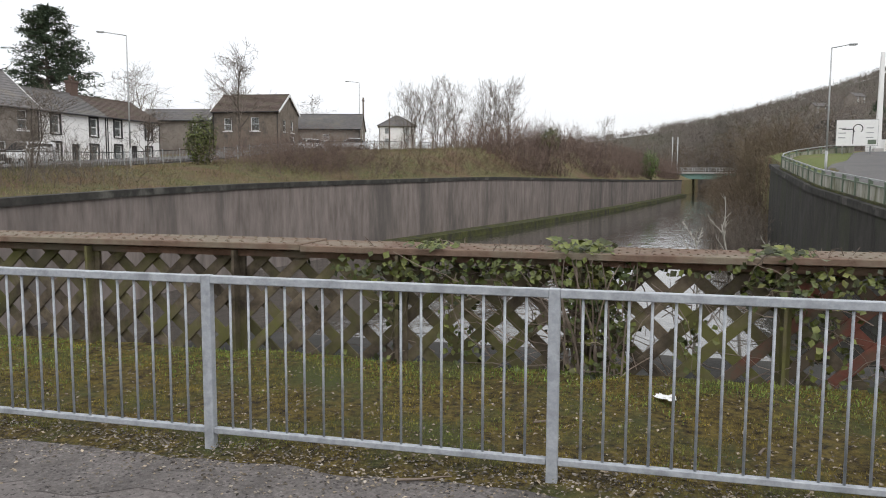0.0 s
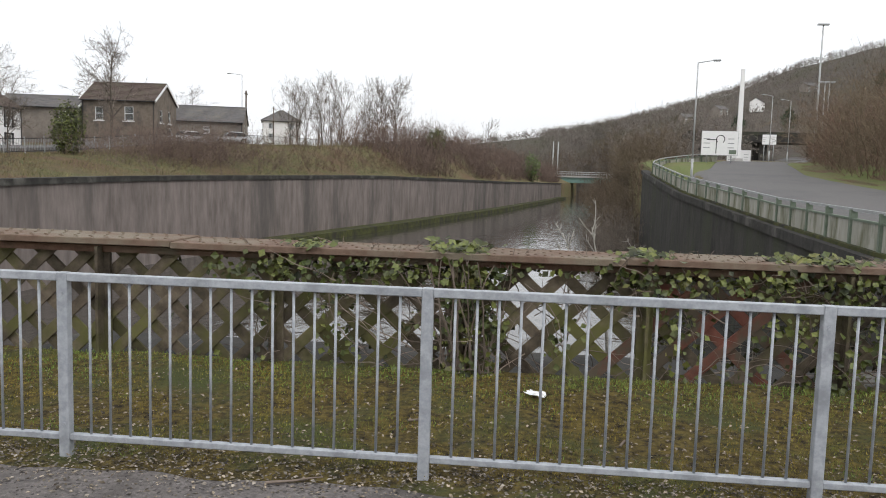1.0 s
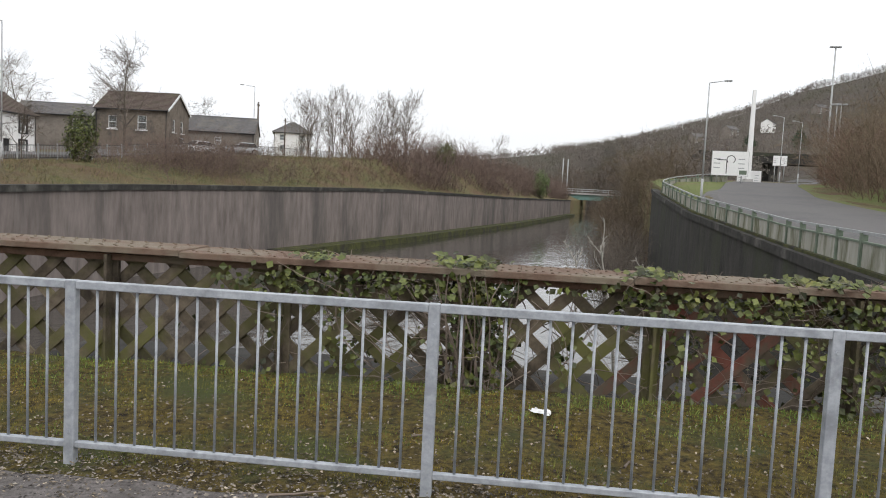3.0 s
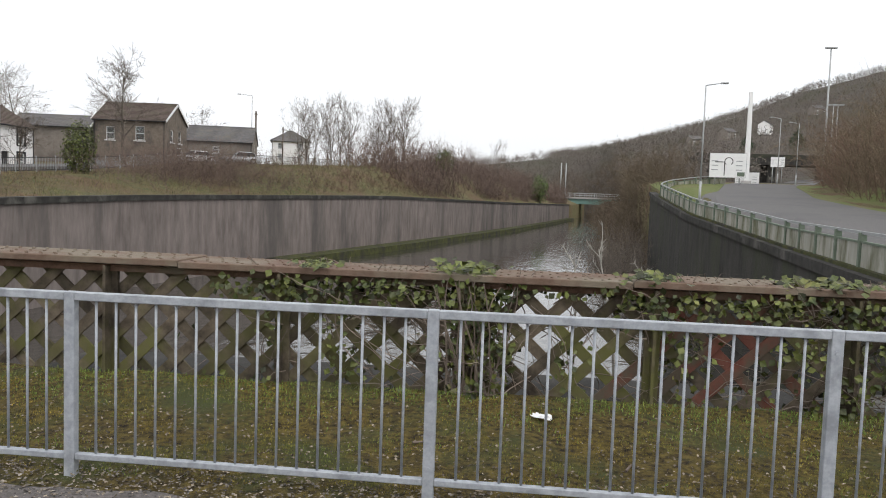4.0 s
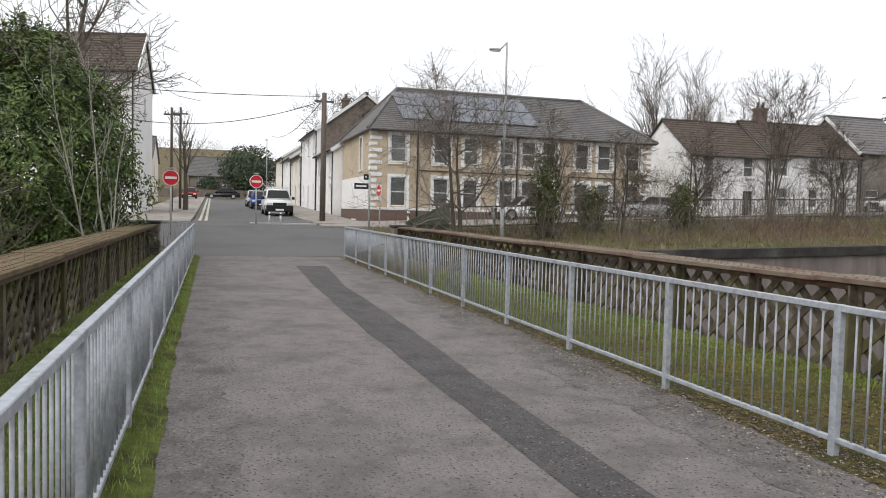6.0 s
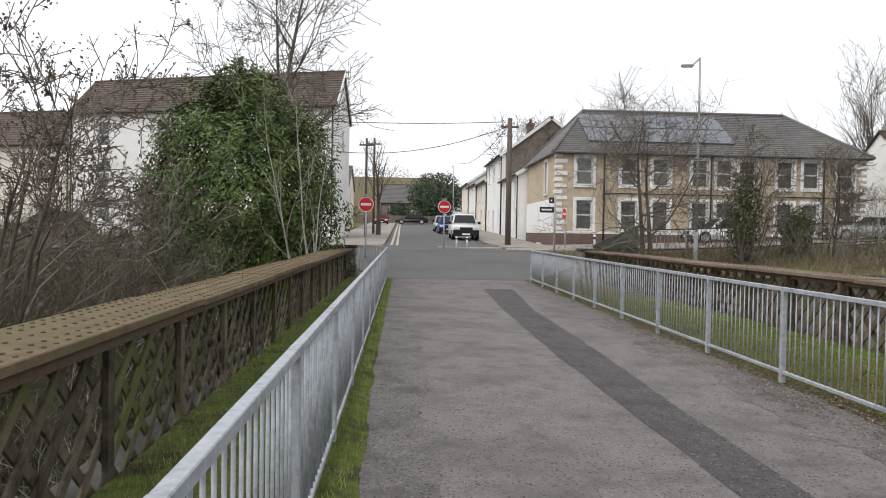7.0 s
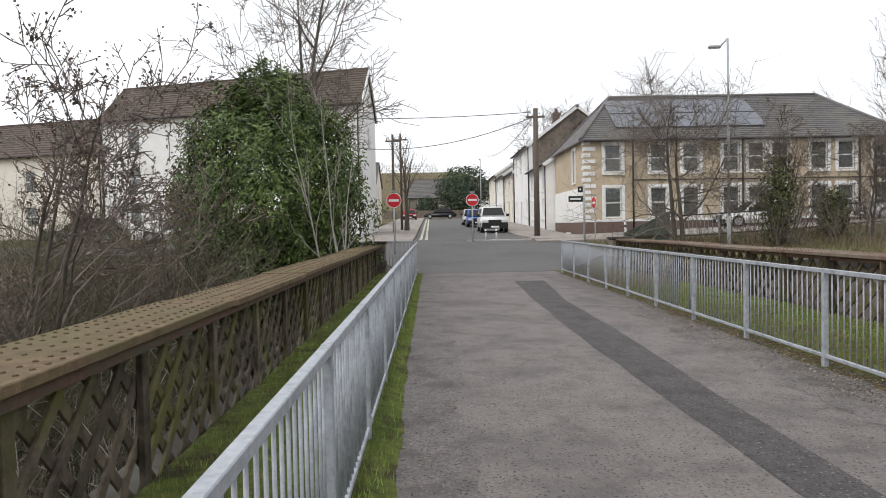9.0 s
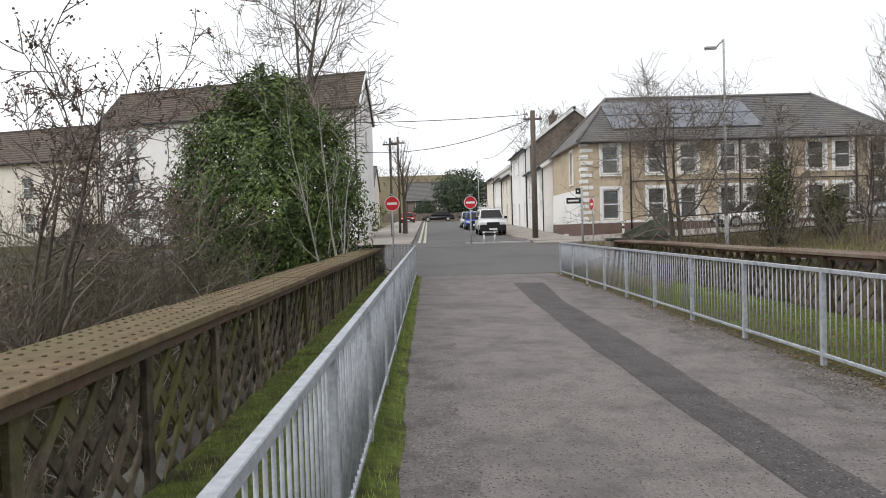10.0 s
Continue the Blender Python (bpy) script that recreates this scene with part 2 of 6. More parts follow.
def land(x, y):
    """The height of the ground: the near banks, rising to the wooded ridge upstream."""
    y0 = 335 - 185 * smooth((x - XR(y) + 4) / 55)
    t = smooth((y - y0) / (590 - y0))
    z = near_land(x, y)
    return z if z < -3 else z * (1 - t) + RIDGE(x) * t * smooth((1500 - y) / 700)


def near_land(x, y):
    a, b = XL(y), XR(y)
    if x <= a - 0.5:
        s = a - x
        run = 17 - 8 * smooth((y - 6) / 22)
        z = ZL(y) - 0.12 + (LZ(y) - ZL(y) + 0.12) * smooth(s / run) + 0.027 * max(0.0, -x - 44) * smooth((90 - y) / 60)
        z += 0.07 * max(0.0, min(s, 600) - 130) * smooth((60 - y) / 50)
        if s > 600:
            z -= 0.05 * (s - 600)
        return z
    if x >= b + 0.5:
        r = x - b
        z = ZR(y) + (RZ(y) - ZR(y)) * smooth(r / 2.5)
        off = x - ROADX(y) - 4.2
        z += 4.5 * smooth(off / 14) * smooth((120 - y) / 60)
        z += 0.10 * max(0.0, min(r, 200) - 25) * smooth((y - 40) / 100)
        return z
    f = (x - a) / (b - a)
    return -6.4 if y < 350 else -6.4 + (LZ(y) + (RZ(y) - LZ(y)) * f + 6.4) * smooth((y - 350) / 50)


ys = [-900, -500, -300, -180, -110, -70, -45, -30, -22, -16, -12, -10, -8] + [v * 2.0 for v in range(-3, 46)] + [95, 100, 106, 113, 120, 130, 142, 154, 168, 185, 205, 230, 260, 295, 326, 350, 390, 430, 480, 540, 590, 640, 700, 800, 950, 1200]
off = [0.55, 1.0, 2, 3.5, 5, 6.5, 8, 10, 12, 14, 16, 18, 20.5, 23, 26, 30, 34, 38, 43, 48, 55, 63, 75, 90, 110, 140, 180, 240, 320, 450, 650, 1000]
verts, faces = [], []
rng = random.Random(4)
for y in ys:
    cols = [XL(y) - s for s in reversed(off)] + [XL(y) - 0.4, XR(y) + 0.4] + [XR(y) + s for s in off]
    for i, x in enumerate(cols):
        z = land(x, y)
        far = min(1.0, max(0.0, (abs(x + 8) - 22) / 30))
        verts.append((x, y, z + (noise.noise(Vector((x * 0.09, y * 0.09, 0))) * 0.35 + noise.noise(Vector((x * 0.02, y * 0.02, 3))) * 2.5 * smooth((y - 180) / 150)) * far * (0.0 if -60 < y < 5 and x < 0 else 1.0)))
wide = len(cols)
for j in range(len(ys) - 1):
    for i in range(wide - 1):
        faces.append((j * wide + i, j * wide + i + 1, (j + 1) * wide + i + 1, (j + 1) * wide + i))
ground = raw("ground", verts, faces, M["turf"], smooth=True)
ground.data.materials.append(M["woodfloor"])
for poly in ground.data.polygons:
    if poly.center.y > 96 and poly.center.x > XR(poly.center.y) or poly.center.y > 320:
        poly.material_index = 1
tagged(ground, "rough winter grass banks and valley sides", "ground", kind="structure")

# river
tagged(raw("water", [(-60, -300, -5), (60, -300, -5), (110, 360, -5), (-40, 360, -5)], [(0, 1, 2, 3)], M["water"]), "dark slow river water with ripples", "river", kind="structure")


def ribbon(name, pts, material, label, category, lift=0.05, first=None):
    """A road sheet along rows of (left point, right point), laid on the land."""
    vs, fs, n = [], [], 9
    for a, b in pts:
        for k in range(n):
            x, y = a[0] + (b[0] - a[0]) * k / (n - 1), a[1] + (b[1] - a[1]) * k / (n - 1)
            vs.append((x, y, land(x, y) + (lift if first is None or (a, b) != pts[0] else first)))
    for j in range(len(pts) - 1):
        for k in range(n - 1):
            fs.append((j * n + k, j * n + k + 1, (j + 1) * n + k + 1, (j + 1) * n + k))
    # a skirt into the ground, so that the edge is a solid step
    rim = [k for k in range(n)] + [j * n + n - 1 for j in range(1, len(pts))] + [len(vs) - 1 - k for k in range(1, n)] + [j * n for j in range(len(pts) - 2, 0, -1)]
    low = len(vs)
    vs += [(vs[i][0], vs[i][1], vs[i][2] - 0.35) for i in rim]
    for k in range(len(rim)):
        j = (k + 1) % len(rim)
        fs.append((rim[k], low + k, low + j, rim[j]))
    return tagged(raw(name, vs, fs, material), label, category, kind="structure")


def river_wall(name, fx, fz, y0, y1, side, label, face):
    """A concrete wall with a coping, its face on the line fx, thick away from the water."""
    root = thing(name, Matrix(), label, "river wall")
    root["kind"] = "structure"
    steps = [y0 + (y1 - y0) * k / 120 for k in range(121)]
    for nm, t0, t1, lo, hi, material, lab in (("wall_face", 0, -0.7, lambda y: -7, lambda y: fz(y) - 0.35, face, ""),
                                              ("coping", 0.12, -0.6, lambda y: fz(y) - 0.35, lambda y: fz(y), M["coping"], "dark weathered coping")):
        vs, fs = [], []
        for y in steps:
            x = fx(y)
            for o, z in ((t0, lo(y)), (t0, hi(y)), (t1, hi(y)), (t1, lo(y))):
                vs.append((x + o * side, y, z))
        for j in range(len(steps) - 1):
            for k in range(4):
                q = (j * 4 + k, j * 4 + (k + 1) % 4, j * 4 + 4 + (k + 1) % 4, j * 4 + 4 + k)
                fs.append(q if side > 0 else q[::-1])
        fs += [(0, 1, 2, 3), tuple(len(vs) - 4 + k for k in (3, 2, 1, 0))]
        raw(nm, vs, fs, material, root)["label"] = lab or label
    return root


wall_left = river_wall("river_wall_left", XL, ZL, 2.55, 256, 1, "stained grey concrete flood wall beside the river", M["wall"])
# the shade on this face comes from its near-black material colour
wall_right = river_wall("river_wall_right", XR, ZR, 2.55, 70, -1, "mossy concrete retaining wall under the road parapet, shade in its colour", M["wall_shade"])
# mossy footing ledge at the foot of the long wall
vs, fs = [], []
for k in range(66):
    y = 60 + k * 3
    w = 1.6 + noise.noise(Vector((y * 0.05, 2, 0))) * 0.5
    for o, z in ((0, -4.25), (w, -4.35), (w + 0.1, -5.3)):
        vs.append((XL(y) + o, y, z))
    if k:
        for c in range(2):
            fs.append((k * 3 - 3 + c, k * 3 - 2 + c, k * 3 + 1 + c, k * 3 + c))
raw("footing_ledge", vs, fs, M["moss_ledge"], wall_left)["label"] = "mossy concrete footing at the waterline"

# ---- the bridge ----
DX0, DX1 = -25.25, 9.0
GR, GL = 2.0, -5.78      # inner faces of the two girders
deck = thing("bridge_deck", Matrix(), "old iron bridge deck surfaced in grey asphalt", "bridge deck")
deck["kind"] = "structure"
boxed("slab", DX0, GL - 0.5, -0.9, DX1, GR + 0.5, -0.06, M["coping"], deck)


def strip(name, x0, x1, y0, y1, fz, material, parent, nx=120, ny=10, label=""):
    vs, fs = [], []
    for i in range(nx + 1):
        for j in range(ny + 1):
            x = x0 + (x1 - x0) * i / nx
            a, b = y0(x) if callable(y0) else y0, y1(x) if callable(y1) else y1
            y = a + (b - a) * j / ny
            vs.append((x, y, fz(x, y)))
    for i in range(nx):
        for j in range(ny):
            fs.append((i * (ny + 1) + j, (i + 1) * (ny + 1) + j, (i + 1) * (ny + 1) + j + 1, i * (ny + 1) + j + 1))
    ob = raw(name, vs, fs, material, parent, smooth=True)
    if label:
        ob["label"] = label
    return ob


STRIPE = line([-25, -19.7, -15.6, -10.5, -7, -3, 5], [-0.8, -1.1, -1.4, -1.45, -1.57, -1.62, -1.75])
STRIPE_L = line([-25, -19.7, -16, -10, -3.5, 5], [-1.75, -1.88, -2.02, -2.1, -2.04, -2.15])


def edge_r(x):
    return -0.06 - 0.1 * smooth((x + 6) / 3) + 0.11 * noise.noise(Vector((x * 0.9, 0, 1))) + 0.07 * noise.noise(Vector((x * 3.1, 0, 2)))


def edge_l(x):
    return -4.41 + 0.06 * smooth((x + 9) / 5) + 0.03 * noise.noise(Vector((x * 1.3, 0, 5))) + 0.03 * noise.noise(Vector((x * 5, 0, 6)))


strip("carriageway", DX0, DX1, -4.9, 0.5, lambda x, y: 0.0, M["asphalt"], deck, 30, 4)
strip("repair_strip", DX0 + 4.2, DX1, lambda x: STRIPE_L(x) + 0.04 * noise.noise(Vector((x, 1, 1))), lambda x: STRIPE(x) + 0.02 * noise.noise(Vector((x, 7, 1))), lambda x, y: 0.004, M["asphalt_patch"], deck, 80, 2, "darker asphalt repair strip")



def ragged(x, base, k):
    """A worn outline that wanders about y=base."""
    return base + 0.22 * noise.noise(Vector((x * 0.4, k, 1))) + 0.12 * noise.noise(Vector((x * 2.3, k, 2))) + 0.09 * noise.noise(Vector((x * 9, k, 3)))


strip("worn_margin", DX0 + 2, DX1, -4.6, lambda x: ragged(x, -3.85, 11), lambda x, y: 0.003, M["margin"], deck, 300, 2, "coarse damp asphalt along the verge")
strip("worn_margin", DX0 + 2, DX1, lambda x: ragged(x, -0.72, 23), 0.2, lambda x, y: 0.003, M["margin"], deck, 300, 2, "dirty asphalt along the railing foot")


def verge_z(x, y):
    return 0.035 + 0.03 * noise.noise(Vector((x * 1.4, y * 1.4, 0))) + 0.02 * noise.noise(Vector((x * 5, y * 5, 4)))


strip("verge_right", DX0, DX1, edge_r, GR + 0.05, lambda x, y: (0.004 if y < edge_r(x) + 0.05 else min(verge_z(x, y), 0.006 + (y - edge_r(x)) * 0.06) + 0.05 * smooth((y - 0.6) / 1.2)), M["moss"], deck, 300, 22, "mossy soil verge with leaf litter")
strip("verge_left", DX0, DX1, GL - 0.05, edge_l, lambda x, y: (0.004 if y > edge_l(x) - 0.03 else min(verge_z(x, y) + 0.03, 0.006 + (edge_l(x) - y) * 0.25)), M["moss_green"], deck, 300, 14, "grassy verge behind the railing")


# ---- lattice girders ----
def girder(face, side, top, x0, x1, plate_label, plate, hole, first_up, bar=0.045, up=0.06):
    """A riveted lattice girder whose inner face is at y=face; side is +1 when it stands on the +y edge."""
    g = thing("lattice_girder", pose(0, face, 0), plate_label, "bridge girder", "girders of the bridge")
    a, b = sorted((-0.06 * side, 0.54 * side))
    n = 9
    seg = (x1 - x0) / n
    for k in range(n):
        bm = B()
        lift = 0.012 * (k % 2)
        g0 = 0.1 if k % 2 else -0.103
        box(bm, x0 + k * seg - g0, a, top - 0.055 + lift, x0 + (k + 1) * seg + g0, b, top + lift, 0.006)
        for i in range(int(seg / 0.13)):
            for yy in (0.0, 0.09, 0.24, 0.39, 0.48):
                c = Vector((x0 + k * seg + 0.1 + i * 0.13 + (0.06 if yy in (0.09, 0.39) else 0.0), yy * side, top + lift))
                tube(bm, c, c + Vector((0, 0, 0.009)), 0.015, 0.009, 6)
        part("top_plate", bm, plate, g)
    bm = B()
    c0, c1 = sorted((0.0 * side, 0.075 * side))
    box(bm, x0, c0 + 0.02, top - 0.11, x1, c1 + 0.02, top - 0.056)
    part("top_angle", bm, M["rust"], g, "rust-brown riveted angle")
    bm = B()
    box(bm, x0, c0, -0.25, x1, c1, 0.03)
    part("bottom_angle", bm, M["rust"], g)
    # uprights
    bm = B()
    box(bm, -up, min(0.05 * side, 0.09 * side), -0.1, up, max(0.05 * side, 0.09 * side), top - 0.06, 0.004)
    if side > 0:
        box(bm, -0.012, -0.05, -0.1, 0.012, 0.049, top - 0.06)
    me = bpy.data.meshes.new("upright")
    bm.to_mesh(me), bm.free()
    me.materials.append(M["lattice"])
    x = first_up
    while x < x1:
        shared("upright", me, g, pose(x, -0.005 * side, 0))
        x += 1.468
    # diagonals, in two layers
    h = top - 0.05
    px, pz = 0.18, 0.17     # half the spacing of the openings along and up
    tilt = math.degrees(math.atan2(px, pz))
    zc = h / 2 - 0.02
    for layer, lean in ((0.10, side), (0.125, -side)):
        bm = B()
        L = (h - 0.01) / math.cos(radians(tilt))
        box(bm, -bar, -0.011, -L / 2, bar, 0.011, L / 2, 0.003)
        mes = []
        for mm in ("lattice", "lattice_red"):
            me = bpy.data.meshes.new("lattice_bar")
            bm.to_mesh(me)
            me.materials.append(M[mm])
            mes.append(me)
        bm.free()
        x = hole[0] + px + lean * (zc - hole[1]) * px / pz
        x -= 2 * px * int((x - x0 - 0.5) / (2 * px))
        while x < x1 - 0.5:
            red = side > 0 and 1.45 < x < 2.5 and noise.noise(Vector((x * 2.7, side, lean * 3))) > -0.1 or noise.noise(Vector((x, side, lean))) > 0.62
            shared("lattice_bar", mes[1 if red else 0], g, pose(x, layer * side, zc, 0, tilt * lean, 0))
            x += 2 * px
    return g


girder(GR, 1, 1.03, DX0, DX1, "rust-brown riveted iron lattice girder with ivy", M["plate_red"], (0.84, 0.36), -24.96)
girder(GL, -1, 0.99, DX0, DX1, "weathered brown riveted iron lattice girder", M["plate"], (-3.67, 0.64), -23.7, 0.036, 0.05)


# ---- galvanised railings ----
def railing_panel(name):
    r = thing(name, Matrix(), "galvanised steel guard railing panel on the bridge verge", "railing", "guard railing panels")
    bm = B()
    box(bm, -0.03, -0.026, -0.1, 0.03, 0.026, 1.042, 0.004)
    part("post", bm, M["galv"], r)
    boxed("top_rail", 0.0305, -0.025, 0.995, 1.9695, 0.025, 1.04, M["galv"], r, bevel=0.004)
    boxed("bottom_rail", 0.0305, -0.02, 0.107, 1.9695, 0.02, 0.142, M["galv"], r, bevel=0.004)
    bm = B()
    tube(bm, (0, 0, 0.138), (0, 0, 0.998), 0.0075, n=8)
    me = bpy.data.meshes.new("bar")
    bm.to_mesh(me), bm.free()
    me.materials.append(M["galv"])
    for k in range(16):
        shared("bar", me, r, pose(0.145 + k * 0.114, 0, 0))
    for z in (0.2, 0.93):
        bm = B()
        tube(bm, (0, -0.031, z), (0, -0.024, z), 0.012, n=6)
        part("bolt", bm, M["galv"], r)
    return r


first = railing_panel("railing_panel")
first.matrix_basis = pose(-24, 0, 0)
for k in range(1, 16):
    copy_thing(first, pose(-24 + 2 * k, 0, 0))
for k in range(15):
    copy_thing(first, pose(-23.53 + 2 * k, -4.6, 0, 0, 0, 180))
copy_thing(first, pose(-25.6, -4.7, 0.03, 0, 0, -90))

# ---- roads and pavements in the village ----
MV = dict(
    yellow=mat("ochre_render", (0.47, 0.385, 0.275), (0.56, 0.465, 0.34), 3, 0.9, 0.3, 50, c3=(0.40, 0.33, 0.24), s3=0.4, t3=0.58),
    white=mat("white_render", (0.80, 0.79, 0.77), (0.87, 0.86, 0.85), 2, 0.9, 0.3, 40, c3=(0.66, 0.64, 0.60), s3=0.5, t3=0.62),
    cream=mat("cream_render", (0.72, 0.67, 0.59), (0.80, 0.75, 0.67), 2, 0.9, 0.3, 40, c3=(0.60, 0.55, 0.48), s3=0.5, t3=0.6),
    greyrender=mat("grey_pebbledash", (0.20, 0.175, 0.15), (0.27, 0.24, 0.21), 3, 0.95, 0.5, 60, c3=(0.16, 0.14, 0.125), s3=0.4, t3=0.55),
    stone=mat("dark_stone", (0.15, 0.125, 0.10), (0.24, 0.20, 0.165), 4, 0.95, 0.7, 12, c3=(0.10, 0.09, 0.08), s3=0.7, t3=0.55, bdist=0.05),
    brick=mat("brown_brick", (0.105, 0.07, 0.058), (0.16, 0.112, 0.092), 9, 0.9, 0.5, 30, objvar=0.3),
    slate=mat("grey_slate", (0.105, 0.10, 0.10), (0.17, 0.162, 0.16), 3, 0.75, 0.5, 8, c3=(0.18, 0.167, 0.145), s3=0.5, t3=0.57, stretch=(1, 1, 3), bdist=0.03, objvar=0.15),
    tile=mat("brown_roof_tile", (0.06, 0.044, 0.037), (0.125, 0.094, 0.08), 2.5, 0.85, 0.6, 8, c3=(0.09, 0.08, 0.055), s3=0.6, t3=0.57, stretch=(1, 1, 3), bdist=0.04, objvar=0.15),
    paint=mat("white_paint", (0.76, 0.76, 0.75), (0.82, 0.82, 0.81), 6, 0.5, 0.05, 60),
    line=mat("road_paint", (0.42, 0.40, 0.30), (0.55, 0.53, 0.44), 6, 0.8, 0.2, 40, c3=(0.2, 0.19, 0.17), s3=1.5, t3=0.58),
    dark=mat("dark_paint", (0.02, 0.02, 0.022), (0.035, 0.035, 0.036), 6, 0.6, 0.05, 60),
    solar=mat("solar_glass", (0.10, 0.11, 0.13), (0.13, 0.14, 0.16), 2, 0.3, 0, spec=0.6),
    pole=mat("telegraph_wood", (0.10, 0.08, 0.065), (0.16, 0.13, 0.11), 9, 0.9, 0.5, 40, stretch=(1, 1, 0.2)),
    lamp=mat("lamp_column_steel", (0.36, 0.37, 0.37), (0.44, 0.45, 0.45), 6, 0.6, 0.1, 60, metal=0.2),
    red=mat("sign_red", (0.55, 0.02, 0.03), (0.62, 0.03, 0.04), 4, 0.45, 0),
    green=mat("parapet_green", (0.12, 0.155, 0.115), (0.17, 0.205, 0.155), 4, 0.7, 0.3, 40, c3=(0.12, 0.11, 0.07), s3=1.2, t3=0.6),
    panel=mat("parapet_panel", (0.30, 0.295, 0.25), (0.42, 0.41, 0.36), 2.5, 0.85, 0.4, 30, c3=(0.13, 0.135, 0.08), s3=1.3, t3=0.54, stretch=(1, 1, 0.25)),
    bark=mat("tree_bark", (0.075, 0.062, 0.05), (0.13, 0.11, 0.09), 6, 0.95, 0.6, 30, c3=(0.09, 0.095, 0.05), s3=1.5, t3=0.6),
    palebark=mat("pale_bark", (0.27, 0.255, 0.225), (0.38, 0.36, 0.32), 6, 0.9, 0.4, 30, c3=(0.16, 0.15, 0.12), s3=2, t3=0.6),
    twig=mat("bare_twigs", (0.12, 0.10, 0.082), (0.19, 0.16, 0.135), 3, 0.9, 0, island=0.3),
    redtwig=mat("reddish_twigs", (0.125, 0.09, 0.075), (0.205, 0.15, 0.122), 1, 0.9, 0, island=0.35),
    scrub=mat("winter_scrub", (0.125, 0.098, 0.064), (0.19, 0.15, 0.10), 0.6, 0.9, 0, island=0.4, c3=(0.15, 0.09, 0.07), s3=0.15, t3=0.52),
    # twig browns lifted slightly, so distance haze is part of the colour
    woods=mat("bare_woods_hazed", (0.098, 0.084, 0.072), (0.19, 0.164, 0.146), 0.06, 0.95, 0, island=0.12, c3=(0.082, 0.086, 0.058), s3=0.025, t3=0.56),
    bramble=mat("grey_bramble_stems", (0.085, 0.072, 0.05), (0.20, 0.175, 0.135), 1.2, 0.9, 0, island=0.5, c3=(0.075, 0.072, 0.035), s3=0.5, t3=0.5),
    willow=mat("willow_scrub", (0.075, 0.056, 0.04), (0.165, 0.125, 0.09), 0.35, 0.9, 0, island=0.4, c3=(0.105, 0.085, 0.05), s3=0.15, t3=0.52),
    laurel=mat("evergreen_leaves", (0.048, 0.085, 0.018), (0.12, 0.168, 0.04), 1.0, 0.45, 0, island=0.65, spec=0.4, c3=(0.11, 0.10, 0.035), s3=0.6, t3=0.62),
    conifer=mat("conifer_needles", (0.04, 0.06, 0.036), (0.075, 0.10, 0.058), 0.8, 0.8, 0, island=0.4),
    ivy=mat("ivy_leaves", (0.032, 0.047, 0.012), (0.12, 0.132, 0.032), 5, 0.5, 0, island=0.75, spec=0.4, c3=(0.14, 0.12, 0.04), s3=2.5, t3=0.63),
    ivystem=mat("ivy_stems", (0.13, 0.10, 0.08), (0.22, 0.18, 0.15), 5, 0.9, 0, island=0.3),
    tyre=mat("tyre_rubber", (0.015, 0.015, 0.015), (0.025, 0.025, 0.025), 10, 0.9, 0),
    plastic=mat("black_plastic", (0.012, 0.012, 0.013), (0.02, 0.02, 0.02), 10, 0.5, 0),
    lampglass=mat("headlamp_glass", (0.6, 0.6, 0.6), (0.7, 0.7, 0.7), 10, 0.15, 0, spec=0.7),
    signgrey=mat("sign_back", (0.30, 0.31, 0.31), (0.36, 0.37, 0.37), 5, 0.6, 0),
)


def carpaint(name, c):
    return mat(name, c, tuple(v * 1.06 for v in c), 3, 0.25, 0, spec=0.6)


glass = bpy.data.materials.new("window_glass")
glass.use_nodes = True
_b = glass.node_tree.nodes["Principled BSDF"]
_b.inputs["Base Color"].default_value = (0.75, 0.8, 0.8, 1)
_b.inputs["Roughness"].default_value, _b.inputs["Transmission Weight"].default_value = 0.03, 0.9
_b.inputs["IOR"].default_value = 1.5
MV["glass"] = glass

ribbon("road_junction", [((-25.2, -4.5), (-25.2, 0.1)), ((-26, -5), (-26, 0.8)), ((-28, -5.6), (-28, 1.6)), ((-31, -6.4), (-31, 3.0)), ((-36.5, -7.5), (-36.5, 3.4))], M["road"], "grey asphalt road crossing the end of the bridge", "road", 0.05, 0.018)
ribbon("road_left", [((-40, -60), (-33.5, -60)), ((-40, -7), (-33.5, -7))], M["road"], "grey asphalt road before the white townhouse", "road", 0.06)
ribbon("road_street", [((-36.4, -6.5), (-36.4, 3.2))] + [((x, -5.0), (x, 0.9)) for x in range(-40, -112, -4)], M["road"], "grey asphalt side street rising between houses", "road", 0.055)
ribbon("pavement_street_right", [((x, 0.95), (x, 3.9)) for x in range(-38, -112, -3)], M["path"], "worn pinkish pavement beside the street", "pavement", 0.15)
ribbon("pavement_street_left", [((x, -8.6), (x, -5.05)) for x in range(-38, -112, -3)], M["path"], "worn grey pavement beside the street", "pavement", 0.15)
ribbon("pavement_corner", [((-36.6, 1.0), (-42.8, 1.0)), ((-36.6, 4.3), (-42.8, 4.3)), ((-36.8, 30), (-42.8, 30))], M["path"], "pavement round the street corner", "pavement", 0.13)
ribbon("road_riverside", [((-44.5, 30), (-38, 30)), ((-44.5, 66), (-38, 66)), ((-47, 75), (-37, 75)), ((-40, 110), (-33, 110)), ((-36, 150), (-29, 150))], M["road"], "grey asphalt road along the terrace", "road", 0.08)
def road_edge(y):
    """The river side of the slip road: it leaves the parapet where the green verge begins."""
    a = XR(y) + 0.8
    return a + (ROADX(y) - 3.4 - a) * smooth((y - 44) / 16)


